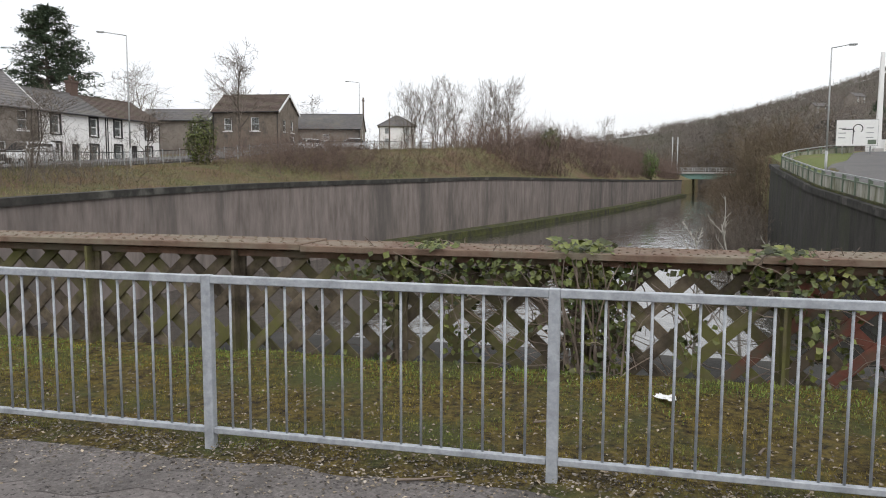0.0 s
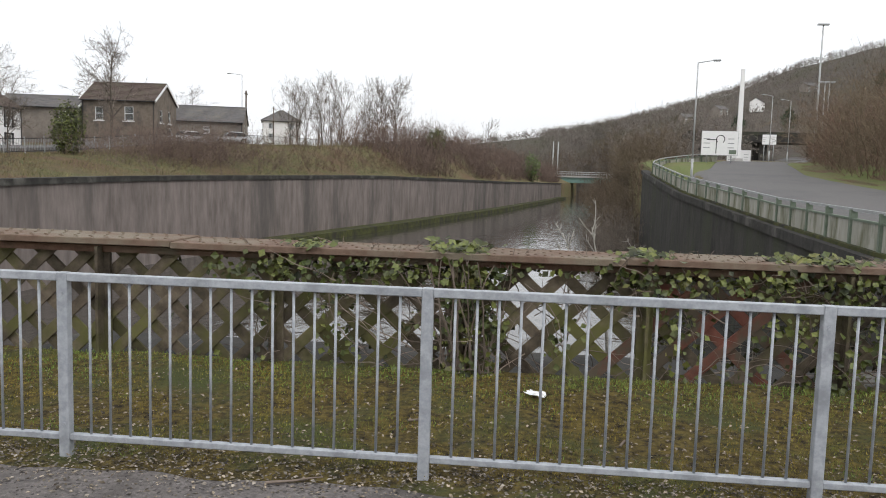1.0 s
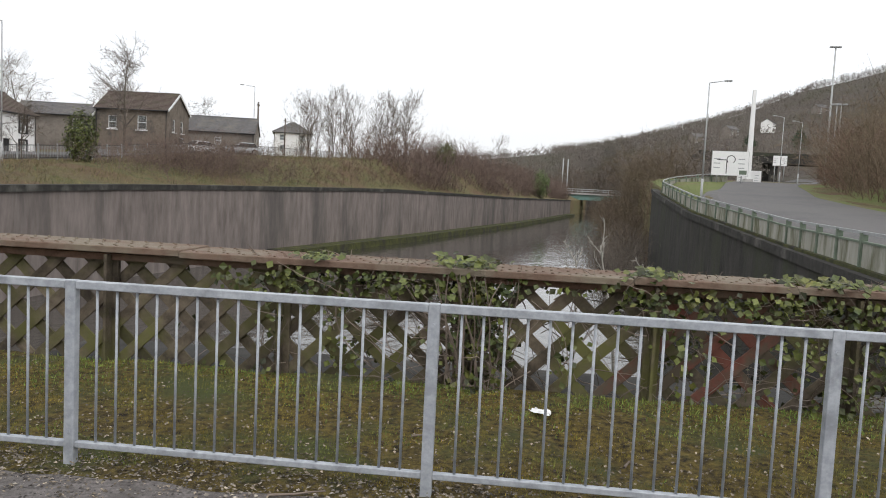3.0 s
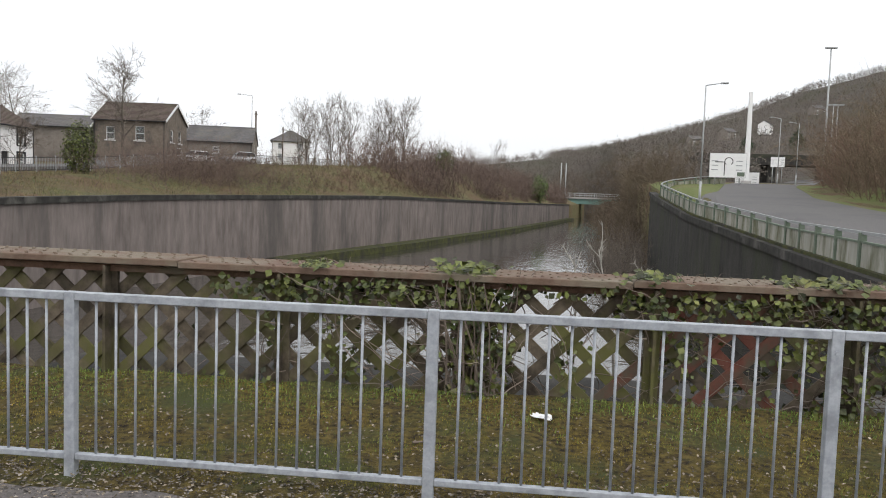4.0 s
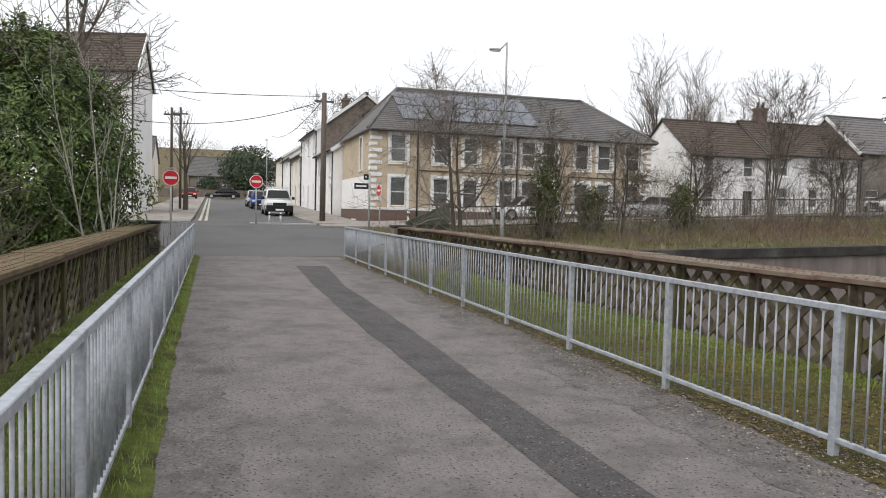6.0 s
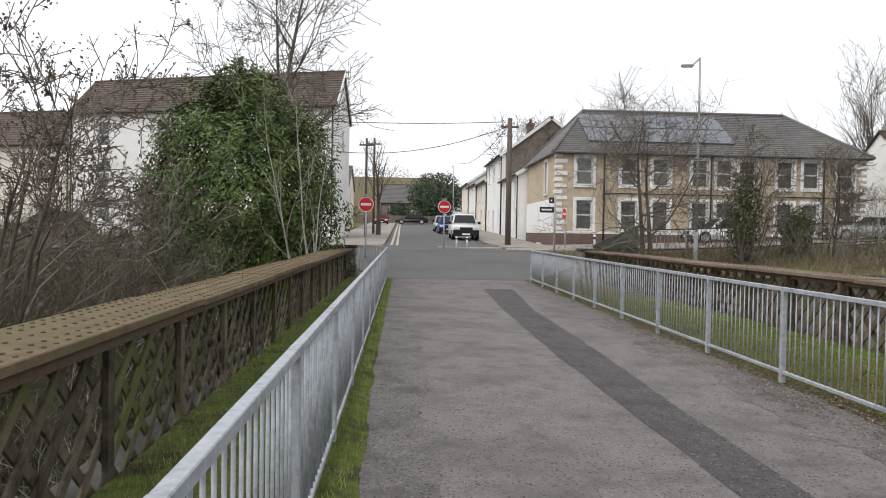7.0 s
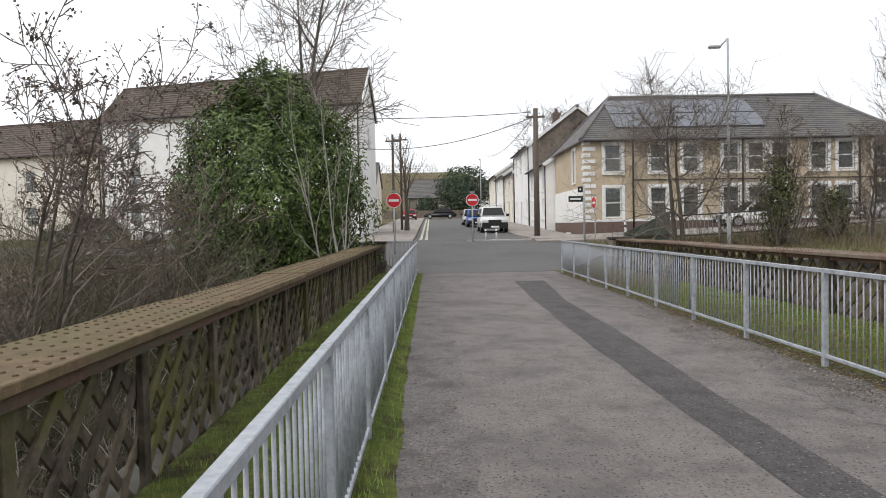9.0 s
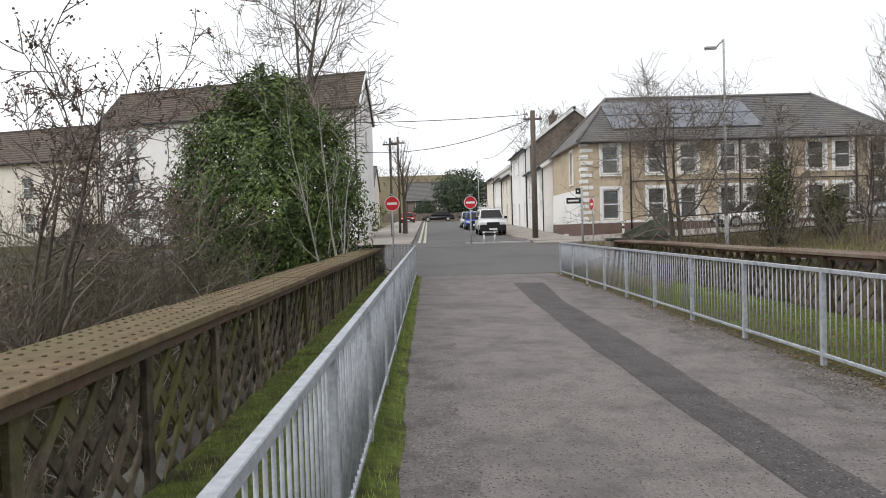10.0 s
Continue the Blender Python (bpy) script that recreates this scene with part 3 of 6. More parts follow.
ribbon("road_right", [((road_edge(y), y), (ROADX(y) + 3.4, y)) for y in range(-6, 150, 2)], M["road"], "grey asphalt slip road climbing beside the river", "road", 0.05)
ribbon("lawn_verge", [((XR(y) + 0.75, y), (road_edge(y) - 0.05, y)) for y in range(46, 84, 2)], M["lawn"], "mown green verge between parapet and road", "grass verge", 0.035)
ribbon("lawn_bank", [((ROADX(y) + 3.45, y), (ROADX(y) + 8.0, y)) for y in range(8, 84, 2)], M["lawn"], "green verge on the far side of the road", "grass verge", 0.035)


ribbon("road_line", [((x, -4.75), (x, -4.6)) for x in range(-40, -110, -2)], MV["line"], "worn pale edge line along the street", "road marking", 0.068)
ribbon("road_line", [((x, -4.45), (x, -4.3)) for x in range(-40, -110, -2)], MV["line"], "worn pale edge line along the street", "road marking", 0.068)
ribbon("kerb_line", [((-38.2, -2.3), (-38.45, -2.3)), ((-38.2, 3.4), (-38.45, 3.4))], M["kerb"], "pale kerb across the street mouth", "kerb", 0.1)

# ---- houses ----
def holed_wall(bm, w, z0, z1, t, ops):
    """A wall w long in x from z0 to z1, t thick in +y, with openings (x, z, width, height) through it."""
    xs = sorted({0.0, w, *[o[0] for o in ops], *[o[0] + o[2] for o in ops]})
    for a, b in zip(xs, xs[1:]):
        if b - a < 1e-4:
            continue
        mid, z = (a + b) / 2, z0
        for o in sorted((o for o in ops if o[0] < mid < o[0] + o[2]), key=lambda o: o[1]):
            box(bm, a, 0, z, b, t, o[1])
            z = o[1] + o[3]
        box(bm, a, 0, z, b, t, z1)


def window(parent, m, w, h, surround=None, bars=1, frame_mat=None, sill=True):
    """A sash window in an opening w x h whose lower left corner is at m; the wall's face is y=0."""
    fm = frame_mat or MV["paint"]
    bm = B()
    f = 0.07
    for a in ((0, 0, f, h), (w - f, 0, w, h), (f, 0, w - f, f), (f, h - f, w - f, h)):
        box(bm, a[0], 0.08, a[1], a[2], 0.15, a[3])
    for k in range(1, bars + 1):
        z = h * k / (bars + 1)
        box(bm, f, 0.085, z - 0.03, w - f, 0.14, z + 0.03)
    win = part("window", bm, fm, parent, m=m)
    boxed("pane", f, 0.105, f, w - f, 0.115, h - f, MV["glass"], win)
    if surround:
        bm = B()
        s = 0.17
        for a in ((-s, -0.05, 0, h + s), (w, -0.05, w + s, h + s), (0, h, w, h + s)):
            box(bm, a[0], -0.045, a[1], a[2], 0.02, a[3])
        part("surround", bm, surround, win)
    if sill:
        boxed("sill", -0.15, -0.1, -0.14, w + 0.15, 0.06, -0.052, surround or fm, win)
    return win


def courses(bm, a, b, c, e, n, step):
    """One stepped roof sheet from the eave a-b up to the ridge e-c, with an underside."""
    up, rows = Vector((0, 0, step)), []
    rows.append((a - Vector((0, 0, 0.07)), b - Vector((0, 0, 0.07))))
    for k in range(n):
        f, g = k / n, (k + 1) / n
        rows.append((a.lerp(e, f) + up, b.lerp(c, f) + up))
        rows.append((a.lerp(e, g), b.lerp(c, g)))
    vs = [(bm.verts.new(p), bm.verts.new(q)) for p, q in rows]
    for (p, q), (r, s) in zip(vs, vs[1:]):
        bm.faces.new((p, q, s, r))
    lo = [bm.verts.new(p - Vector((0, 0, 0.07))) for p in (e, c)]
    bm.faces.new((vs[0][1], vs[0][0], lo[0], lo[1]))
    bm.faces.new((vs[-1][0], vs[-1][1], lo[1], lo[0]))


def house(name, m, w, d, eave, ridge, wall_mat, roof_mat, label, front=(), left=(), right=(), roof="gable", hip=2.5, surround=None, chimneys=(), bargeboard=None, plinth=None,
          frame_mat=None, group="", gutter=True, pipes=True, gable_mat=None, skew=0.0):
    """A house: its front along local x faces -y, the origin at its front left corner on the ground."""
    h = thing(name, m, label, "house", group)
    t = 0.3
    bm = B()
    holed_wall(bm, w, -1.2, eave, t, front)
    part("wall_front", bm, wall_mat, h)
    for nm, ops, mm in (("wall_left", left, pose(0, d - t, 0, 0, 0, -90)), ("wall_right", right, pose(w, t, 0, 0, 0, 90))):
        bm = B()
        holed_wall(bm, d - 2 * t, -1.2, eave, t, ops)
        if roof == "gable":
            for yy in (0.001, t - 0.001):
                bm.faces.new([bm.verts.new(p) for p in ((-t, yy, eave), (d - t, yy, eave), (d / 2 - t, yy, ridge - 0.1))])
        sd = part(nm, bm, gable_mat or wall_mat, h, m=mm)
        for o in ops:
            window(sd, pose(o[0], 0, o[1]), o[2], o[3], surround, frame_mat=frame_mat)
    boxed("wall_back", 0, d - t, -1.2, w, d, eave, wall_mat, h)
    boxed("storey_floor", t, t, 2.4, w - t, d - t, 2.6, MV["dark"], h)
    boxed("ground_floor", t, t, -0.2, w - t, d - t, 0.0, MV["dark"], h)
    for o in front:
        if len(o) > 4:
            door = boxed("door", o[0] + 0.05, 0.12, o[1], o[0] + o[2] - 0.05, 0.17, o[1] + o[3] - 0.02, MV["dark"], h, "dark painted door")
            boxed("door_handle", o[0] + 0.15, 0.09, o[1] + 1.0, o[0] + 0.2, 0.12, o[1] + 1.1, MV["lamp"], door)
        else:
            window(h, pose(o[0], 0, o[1]), o[2], o[3], surround, frame_mat=frame_mat)
    ov = 0.28
    slope = (ridge - eave) / (d / 2)
    ze = eave - ov * slope
    if roof == "gable":
        for nm, pts in (("roof_front", ((-0.15, -ov, ze), (w + 0.15, -ov, ze), (w + 0.15, d / 2, ridge), (-0.15, d / 2, ridge))),
                        ("roof_back", ((w + 0.15, d + ov, ze), (-0.15, d + ov, ze), (-0.15, d / 2, ridge), (w + 0.15, d / 2, ridge)))):
            bm = B()
            p = [Vector(q) for q in pts]
            courses(bm, p[0], p[1], p[2], p[3], 14, 0.05)
            part(nm, bm, roof_mat, h)
        boxed("ridge", -0.15, d / 2 - 0.12, ridge - 0.05, w + 0.15, d / 2 + 0.12, ridge + 0.08, roof_mat, h)
        if bargeboard:
            for x in (-0.2, w + 0.15):
                for s in (0, 1):
                    bm = B()
                    ya = -ov if s == 0 else d + ov
                    slab(bm, ((x, ya, ze + 0.06), (x + 0.06, ya, ze + 0.06), (x + 0.06, d / 2, ridge + 0.06), (x, d / 2, ridge + 0.06)) if s == 0 else
                         ((x + 0.06, ya, ze + 0.06), (x, ya, ze + 0.06), (x, d / 2, ridge + 0.06), (x + 0.06, d / 2, ridge + 0.06)), 0.24)
                    part("bargeboard", bm, bargeboard, h)
    else:
        A, Bc, C, D2 = (-ov, -ov, ze), (w + ov, -ov, ze), (w + ov, d + ov, ze), (-ov, d + ov, ze)
        R0, R1 = (hip, d / 2, ridge), (w - hip, d / 2, ridge)
        for nm, pts in (("roof_front", (A, Bc, R1, R0)), ("roof_right", (Bc, C, R1)), ("roof_back", (C, D2, R0, R1)), ("roof_left", (D2, A, R0))):
            bm = B()
            p = [Vector(q) for q in pts]
            top = (p[2], p[3]) if len(p) == 4 else (p[2], p[2])
            courses(bm, p[0], p[1], top[0].lerp(p[1], 0.002), top[1].lerp(p[0], 0.002), 22, 0.035)
            part(nm, bm, roof_mat, h)
        bm = B()
        for q, r in ((R0, R1), (A, R0), (Bc, R1), (C, R1), (D2, R0)):
            tube(bm, Vector(q) + Vector((0, 0, 0.03)), Vector(r) + Vector((0, 0, 0.03)), 0.11, n=6)
        part("ridge", bm, roof_mat, h)
    if gutter:
        bm = B()
        tube(bm, (-0.1, -ov - 0.05, ze - 0.06), (w + 0.1, -ov - 0.05, ze - 0.06), 0.06, n=6)
        for x in (0.12, w - 0.12) if pipes else ():
            tube(bm, (x, -0.06, -0.2), (x, -0.06, ze - 0.1), 0.045, n=6)
        part("gutter", bm, MV["dark"], h)
    for cx, ch in chimneys:
        bm = B()
        box(bm, cx - 0.45, d / 2 - 0.3, ridge - 0.6, cx + 0.45, d / 2 + 0.3, ridge + ch, 0.01)
        box(bm, cx - 0.52, d / 2 - 0.37, ridge + ch - 0.2, cx + 0.52, d / 2 + 0.37, ridge + ch, 0.01)
        c = part("chimney", bm, MV["brick"], h)
        for o in (-0.22, 0.22):
            bm = B()
            tube(bm, (cx + o, d / 2, ridge + ch), (cx + o, d / 2, ridge + ch + 0.45), 0.12, 0.1, 8)
            part("chimney_pot", bm, MV["brick"], c)
    if plinth:
        bm = B()
        box(bm, -0.06, -0.06, -1.2, w + 0.06, 0.0, plinth[0])
        box(bm, -0.06, 0.0, -1.2, 0.0, d, plinth[0])
        part("plinth", bm, plinth[1], h)
        bm = B()
        box(bm, -0.08, -0.08, plinth[0], w + 0.08, 0.0, plinth[0] + 0.14)
        box(bm, -0.08, 0.0, plinth[0], 0.0, d, plinth[0] + 0.14)
        part("plinth_band", bm, MV["paint"], h)
    if skew:
        # a plan that follows the line of the street
        lean = Matrix(((1, skew, 0, 0), (0, 1, 0, 0), (0, 0, 1, 0), (0, 0, 0, 1)))
        for o in h.children_recursive:
            m, up = o.matrix_basis.copy(), o.parent
            while up != h:
                m, up = up.matrix_basis @ m, up.parent
            o.data.transform(m.inverted() @ lean @ m)
    return h


# ochre corner building with quoins, hipped slate roof and solar panels
ux = [1.15, 3.75, 5.6, 7.9, 9.35, 10.7, 12.95, 14.5, 16.55]
YB = house("corner_building", pose(-43.2, 4.65, 0.85, 0, 0, 90), 18.3, 10.0, 5.55, 8.55, MV["yellow"], MV["slate"],
           "two-storey ochre rendered building with white quoins and hipped slate roof",
           front=[(x, 3.55, 0.95, 1.6) for x in ux] + [(x, 0.98, 0.95, 1.7) for x in ux],
           left=[(6.2, 3.2, 0.8, 1.9), (4.2, 0.2, 1.2, 2.3)], roof="hip", hip=2.6, surround=MV["paint"], pipes=False, plinth=(0.76, MV["brick"]))
for k in range(13):
    bm = B()
    big = 0.62 if k % 2 else 0.34
    box(bm, -0.07, -0.05, 0.95 + k * 0.35, big, 0.0, 1.15 + k * 0.35)
    box(bm, -0.05, 0.0, 0.95 + k * 0.35, 0.0, 0.96 - big, 1.15 + k * 0.35)
    part("quoin", bm, MV["paint"], YB)
for k in range(13):
    boxed("quoin", 18.3 - (0.62 if k % 2 else 0.34), -0.05, 0.95 + k * 0.35, 18.37, 0.0, 1.15 + k * 0.35, MV["paint"], YB)
boxed("white_lower_wall", -0.07, 0.62, 0.85, -0.004, 9.9, 2.75, MV["white"], YB, "white painted lower wall")
for x in (2.75, 9.0, 15.7):
    bm = B()
    tube(bm, (x, -0.08, 0.0), (x, -0.08, 5.3), 0.05, n=6)
    part("downpipe", bm, MV["dark"], YB)
bm = B()
tube(bm, (2.75, -0.06, 3.1), (18.0, -0.06, 3.05), 0.03, n=6)
part("string_pipe", bm, MV["dark"], YB)
for k in range(9):
    for r in range(2):
        a, b = 0.22 + 0.33 * r, 0.53 + 0.33 * r

        def on_roof(x, f):
            y = -0.28 + f * 5.28
            return Vector((x, y, 5.55 - 0.17 + f * 3.17 + 0.14))
        x0, x1 = 2.05 + k * 0.98, 2.99 + k * 0.98
        bm = B()
        slab(bm, (on_roof(x0, a), on_roof(x1, a), on_roof(x1, b), on_roof(x0, b)), 0.05)
        part("solar_panel", bm, MV["solar"], YB)

# riverside terrace
def cottage_windows(n, w, z1=3.0, z0=0.75, ww=0.85, wh=1.35, doors=()):
    out = []
    for k in range(n):
        x = (k + 0.5) * w / n - ww / 2
        out.append((x, z1, ww, wh))
        out.append((x, 0.0, 0.9, 2.0, "door") if k in doors else (x, z0, ww, wh + 0.05))
    return out


house("cottage", pose(-46.2, 27.9, 1.6, 0, 0, 90), 6.6, 7, 4.6, 7.2, MV["white"], MV["tile"], "white rendered terraced cottage with brown tiled roof behind bare shrubs",
      front=cottage_windows(2, 6.6, doors=(1,)), group="riverside terrace")
house("cottage", pose(-46.2, 34.55, 1.75, 0, 0, 90), 8.2, 7, 4.75, 7.3, MV["white"], MV["tile"], "white rendered terraced cottage with ribbed brown roof",
      front=cottage_windows(3, 8.2, doors=(2,)), chimneys=((1.9, 1.1),), group="riverside terrace")
house("grey_cottage", pose(-46.2, 42.8, 1.95, 0, 0, 90), 5.4, 7, 5.0, 8.0, MV["greyrender"], MV["slate"], "grey-brown rendered terraced house with blue slate roof",
      front=[(3.2, 3.1, 1.0, 1.5), (0.7, 0.9, 1.3, 1.2), (3.4, 0.9, 1.0, 1.2)], bargeboard=MV["paint"], group="riverside terrace")
house("cottage", pose(-46.2, 48.25, 2.1, 0, 0, 90), 8.0, 6.6, 4.75, 6.7, MV["white"], MV["slate"], "whitewashed terraced cottage with black window surrounds",
      front=[(1.3, 2.85, 0.95, 1.5), (5.9, 2.85, 0.95, 1.5), (1.3, 0.5, 0.95, 1.55), (3.6, 0.0, 1.0, 2.05, "door"), (5.9, 0.5, 0.95, 1.5)], surround=MV["dark"], chimneys=((7.8, 1.2),), group="riverside terrace")
house("cottage", pose(-46.2, 56.3, 2.25, 0, 0, 90), 8.0, 6.6, 4.6, 6.5, MV["white"], MV["tile"], "whitewashed terraced cottage with brown roof and black window surrounds",
      front=[(1.1, 2.75, 0.95, 1.5), (5.7, 2.75, 0.95, 1.5), (1.1, 0.45, 0.95, 1.5), (3.5, 0.0, 1.0, 2.05, "door"), (5.7, 0.45, 0.95, 1.5)], surround=MV["dark"], group="riverside terrace")
# dark houses farther along
house("stone_house", pose(-46.7, 75.2, 3.95, 0, 0, 5), 7.9, 6.5, 4.9, 6.9, MV["stone"], MV["tile"], "dark stone house with a white bargeboard gable",
      front=[(1.4, 2.6, 0.9, 1.4), (4.6, 2.6, 1.0, 1.5)], right=[(1.2, 2.6, 0.9, 1.3), (3.6, 2.6, 0.9, 1.3), (3.2, 0.3, 1.6, 1.8)], bargeboard=MV["paint"])
house("stone_extension", pose(-54.8, 72.6, 3.7, 0, 0, 12), 8.2, 6.0, 4.1, 5.4, MV["greyrender"], MV["slate"], "dark rendered rear extension beside the stone house",
      front=[(6.4, 2.6, 1.0, 1.0), (6.4, 0.4, 0.9, 1.2)], bargeboard=MV["paint"])
house("long_workshop", pose(-43.0, 87.0, 4.9, 0, 0, 14), 9.3, 6, 2.7, 4.6, MV["greyrender"], MV["slate"], "low grey workshop with a long slate roof",
      front=[(4.5, 1.1, 0.8, 0.8)], right=[(2, 0.3, 1.2, 2.2)])
house("small_white_house", pose(-51.2, 147.0, 7.1, 0, 0, 18), 7.6, 7, 4.7, 6.8, MV["white"], MV["slate"], "small white house with a hipped dark roof",
      front=[(1.2, 2.9, 1.1, 1.2), (5.2, 2.9, 1.1, 1.2), (1.2, 0.7, 1.1, 1.3), (5.2, 0.7, 1.1, 1.3)], roof="hip", hip=3.4)
# white three-storey building by the junction
aw = 71.6
house("white_townhouse", pose(-52.9, -26.65, 1.3, 0, 0, aw), 19.3, 8.0, 8.0, 10.75, MV["white"], MV["tile"], "tall white rendered building with brown tiled roof",
      front=[(x, z, 1.0, 1.5) for x in (2.2, 6.8, 11.2, 15.6) for z in (5.6, 3.1, 0.7)], right=[(3.5, 5.6, 0.9, 1.3)], bargeboard=MV["paint"], skew=-0.287)
house("cream_townhouse", pose(-56.8, -38.35, 1.3, 0, 0, aw), 12.3, 8.0, 5.95, 8.7, MV["cream"], MV["tile"], "cream rendered terraced house with brown tiled roof",
      front=[(x, z, 1.0, 1.5) for x in (1.5, 5.6, 9.7) for z in (3.2, 0.7)], skew=-0.287)
# houses along the side street
x = -53.25
for k, (w, e, r, wm, rm) in enumerate(((9, 4.6, 7.2, "white", "slate"), (11, 6.6, 9.6, "white", "slate"), (10, 4.9, 7.4, "cream", "tile"), (10, 5.0, 7.6, "white", "slate"), (11, 5.4, 8.0, "cream", "slate"))):
    x -= w
    house("street_house", pose(x, 4.0, land(x + w / 2, 3) + 0.12), w - 0.05, 8, e, r, MV[wm], MV[rm], "terraced street house with pale rendered front",
          front=cottage_windows(3, w - 0.05, e - 1.9, 0.7, 0.9, 1.35, doors=(1,)), right=[] if k else [(3.2, 2.9, 0.8, 1.2)], bargeboard=MV["paint"], chimneys=((0.6, 0.9),), group="street houses", gable_mat=MV["stone"] if k == 1 else None)
house("street_house", pose(-74, -15.8, land(-70, -9), 0, 0, 90), 6.4, 9, 4.4, 6.6, MV["cream"], MV["slate"], "small cream house with a brick chimney on the side street",
      front=cottage_windows(2, 6.4), right=[(3, 2.6, 0.9, 1.2)], chimneys=((3.2, 1.2),), group="street houses")
house("far_house", pose(-136, -8, land(-134, -4) - 1.0, 0, 0, 90), 8, 7, 4.6, 7.8, MV["greyrender"], MV["slate"], "pale house at the head of the street", front=cottage_windows(2, 8))
house("far_house", pose(-134, 1.5, land(-134, 3) - 1.0, 0, 0, 90), 7, 7, 4.6, 7.4, MV["white"], MV["slate"], "pale house at the head of the street", front=cottage_windows(2, 7))


# ---- posts, lamps, signs ----
def street_lamp(px, py, h, arm, yaw, rise=0.12):
    z = land(px, py)
    s = thing("street_lamp", pose(px, py, z, 0, 0, yaw), "grey steel street lamp column with a single arm", "street lamp", "street lamps")
    bm = B()
    tube(bm, (0, 0, -0.3), (0, 0, 1.4), 0.085, 0.085, 10)
    tube(bm, (0, 0, 1.4), (0, 0, h), 0.06, 0.04, 10)
    part("column", bm, MV["lamp"], s)
    bm = B()
    tube(bm, (0, 0, h - 0.02), (arm, 0, h + rise), 0.035, 0.03, 8)
    part("arm", bm, MV["lamp"], s)
    bm = B()
    box(bm, arm - 0.05, -0.1, h + rise - 0.06, arm + 0.45, 0.1, h + rise + 0.05, 0.035)
    hd = part("lantern", bm, MV["signgrey"], s)
    boxed("diffuser", arm, -0.08, h + rise - 0.075, arm + 0.4, 0.08, h + rise - 0.06, MV["lampglass"], hd)
    return s


street_lamp(-30.6, 7.9, 8.5, 0.3, -100, -0.32)
street_lamp(-35.2, 44.6, 9.45, 1.5, 215)
street_lamp(-37.0, 97.2, 9.2, 1.5, 200)
street_lamp(12.3, 50, 7.9, 1.0, -14)
street_lamp(33, 100, 8.5, 1.2, 200)
street_lamp(38, 108, 8.5, 1.2, 200)
street_lamp(-86, 1.6, 7.0, 0.8, 180)


def pole(px, py, h, label, r=0.13, material="pole"):
    p = thing("telegraph_pole", pose(px, py, land(px, py)), label, "pole", "telegraph poles")
    bm = B()
    tube(bm, (0, 0, -0.4), (0, 0, h), r, r * 0.8, 10)
    part("shaft", bm, MV[material], p)
    bm = B()
    box(bm, -0.05, -0.5, h - 0.5, 0.05, 0.5, h - 0.4)
    part("crossarm", bm, MV[material], p)
    for o in (-0.4, 0.4):
        bm = B()
        tube(bm, (0, o, h - 0.4), (0, o, h - 0.25), 0.04, n=6)
        part("insulator", bm, MV["signgrey"], p)
    return p


pole(-40.6, 1.55, 6.9, "dark wooden telegraph pole on the street corner", 0.16)
pole(-52, -6.6, 6.8, "grey telegraph pole by the pavement", 0.1)
pole(-58, -6.3, 7.4, "grey telegraph pole by the pavement", 0.1)

pole(-36.8, 98.2, 7.2, "dark wooden telegraph pole beside the terrace road", 0.14)
pole(-46.6, 140, 7.6, "dark wooden telegraph pole by the small white house", 0.14)
pole(13.3, 286, 15.5 - land(13.3, 286), "pale steel pole beside the far bridge", 0.24, "lamp")
pole(15.2, 288, 15.5 - land(15.2, 288), "pale steel pole beside the far bridge", 0.24, "lamp")


def cable(p, q, sag):
    cu = bpy.data.curves.new("cable", "CURVE")
    cu.dimensions, cu.bevel_depth = "3D", 0.018
    sp = cu.splines.new("POLY")
    n = 14
    sp.points.add(n)
    for k in range(n + 1):
        f = k / n
        v = Vector(p).lerp(Vector(q), f)
        sp.points[k].co = (v.x, v.y, v.z - sag * 4 * f * (1 - f), 1)
    cu.materials.append(MV["dark"])
    tagged(new("overhead_cable", cu), "thin black overhead cable between poles", "cable", "overhead cables")


cable((-40.6, 1.3, 7.5), (-38, -14, 7.2), 0.25)
cable((-40.6, 1.3, 7.2), (-44, -9, 6.2), 0.7)
cable((-40.6, 1.6, 7.5), (-84, 2.0, 9.2), 0.8)
cable((-52, -6.6, 7.8), (-88, -6.2, 8.2), 0.8)


def no_entry(px, py, yaw, h=2.1, base=None):
    s = thing("no_entry_sign", pose(px, py, land(px, py) + 0.1, 0, 0, yaw), "red round no-entry sign with white bar on a grey post", "road sign", "no-entry signs")
    bm = B()
    tube(bm, (0, 0, -0.3), (0, 0, h + 0.3), 0.038, n=8)
    part("post", bm, MV["lamp"], s)
    bm = B()
    tube(bm, (0, -0.06, h), (0, -0.04, h), 0.32, n=28)
    part("rim", bm, MV["paint"], s)
    bm = B()
    tube(bm, (0, -0.066, h), (0, -0.061, h), 0.29, n=28)
    part("disc", bm, MV["red"], s)
    boxed("white_bar", -0.22, -0.072, h - 0.05, 0.22, -0.067, h + 0.05, MV["paint"], s)
    bm = B()
    box(bm, -0.12, -0.12, h + 0.36, 0.12, 0.06, h + 0.42)
    tube(bm, (0, 0, h + 0.3), (0, -0.02, h + 0.37), 0.03, n=6)
    part("sign_light", bm, MV["signgrey"], s)
    return s


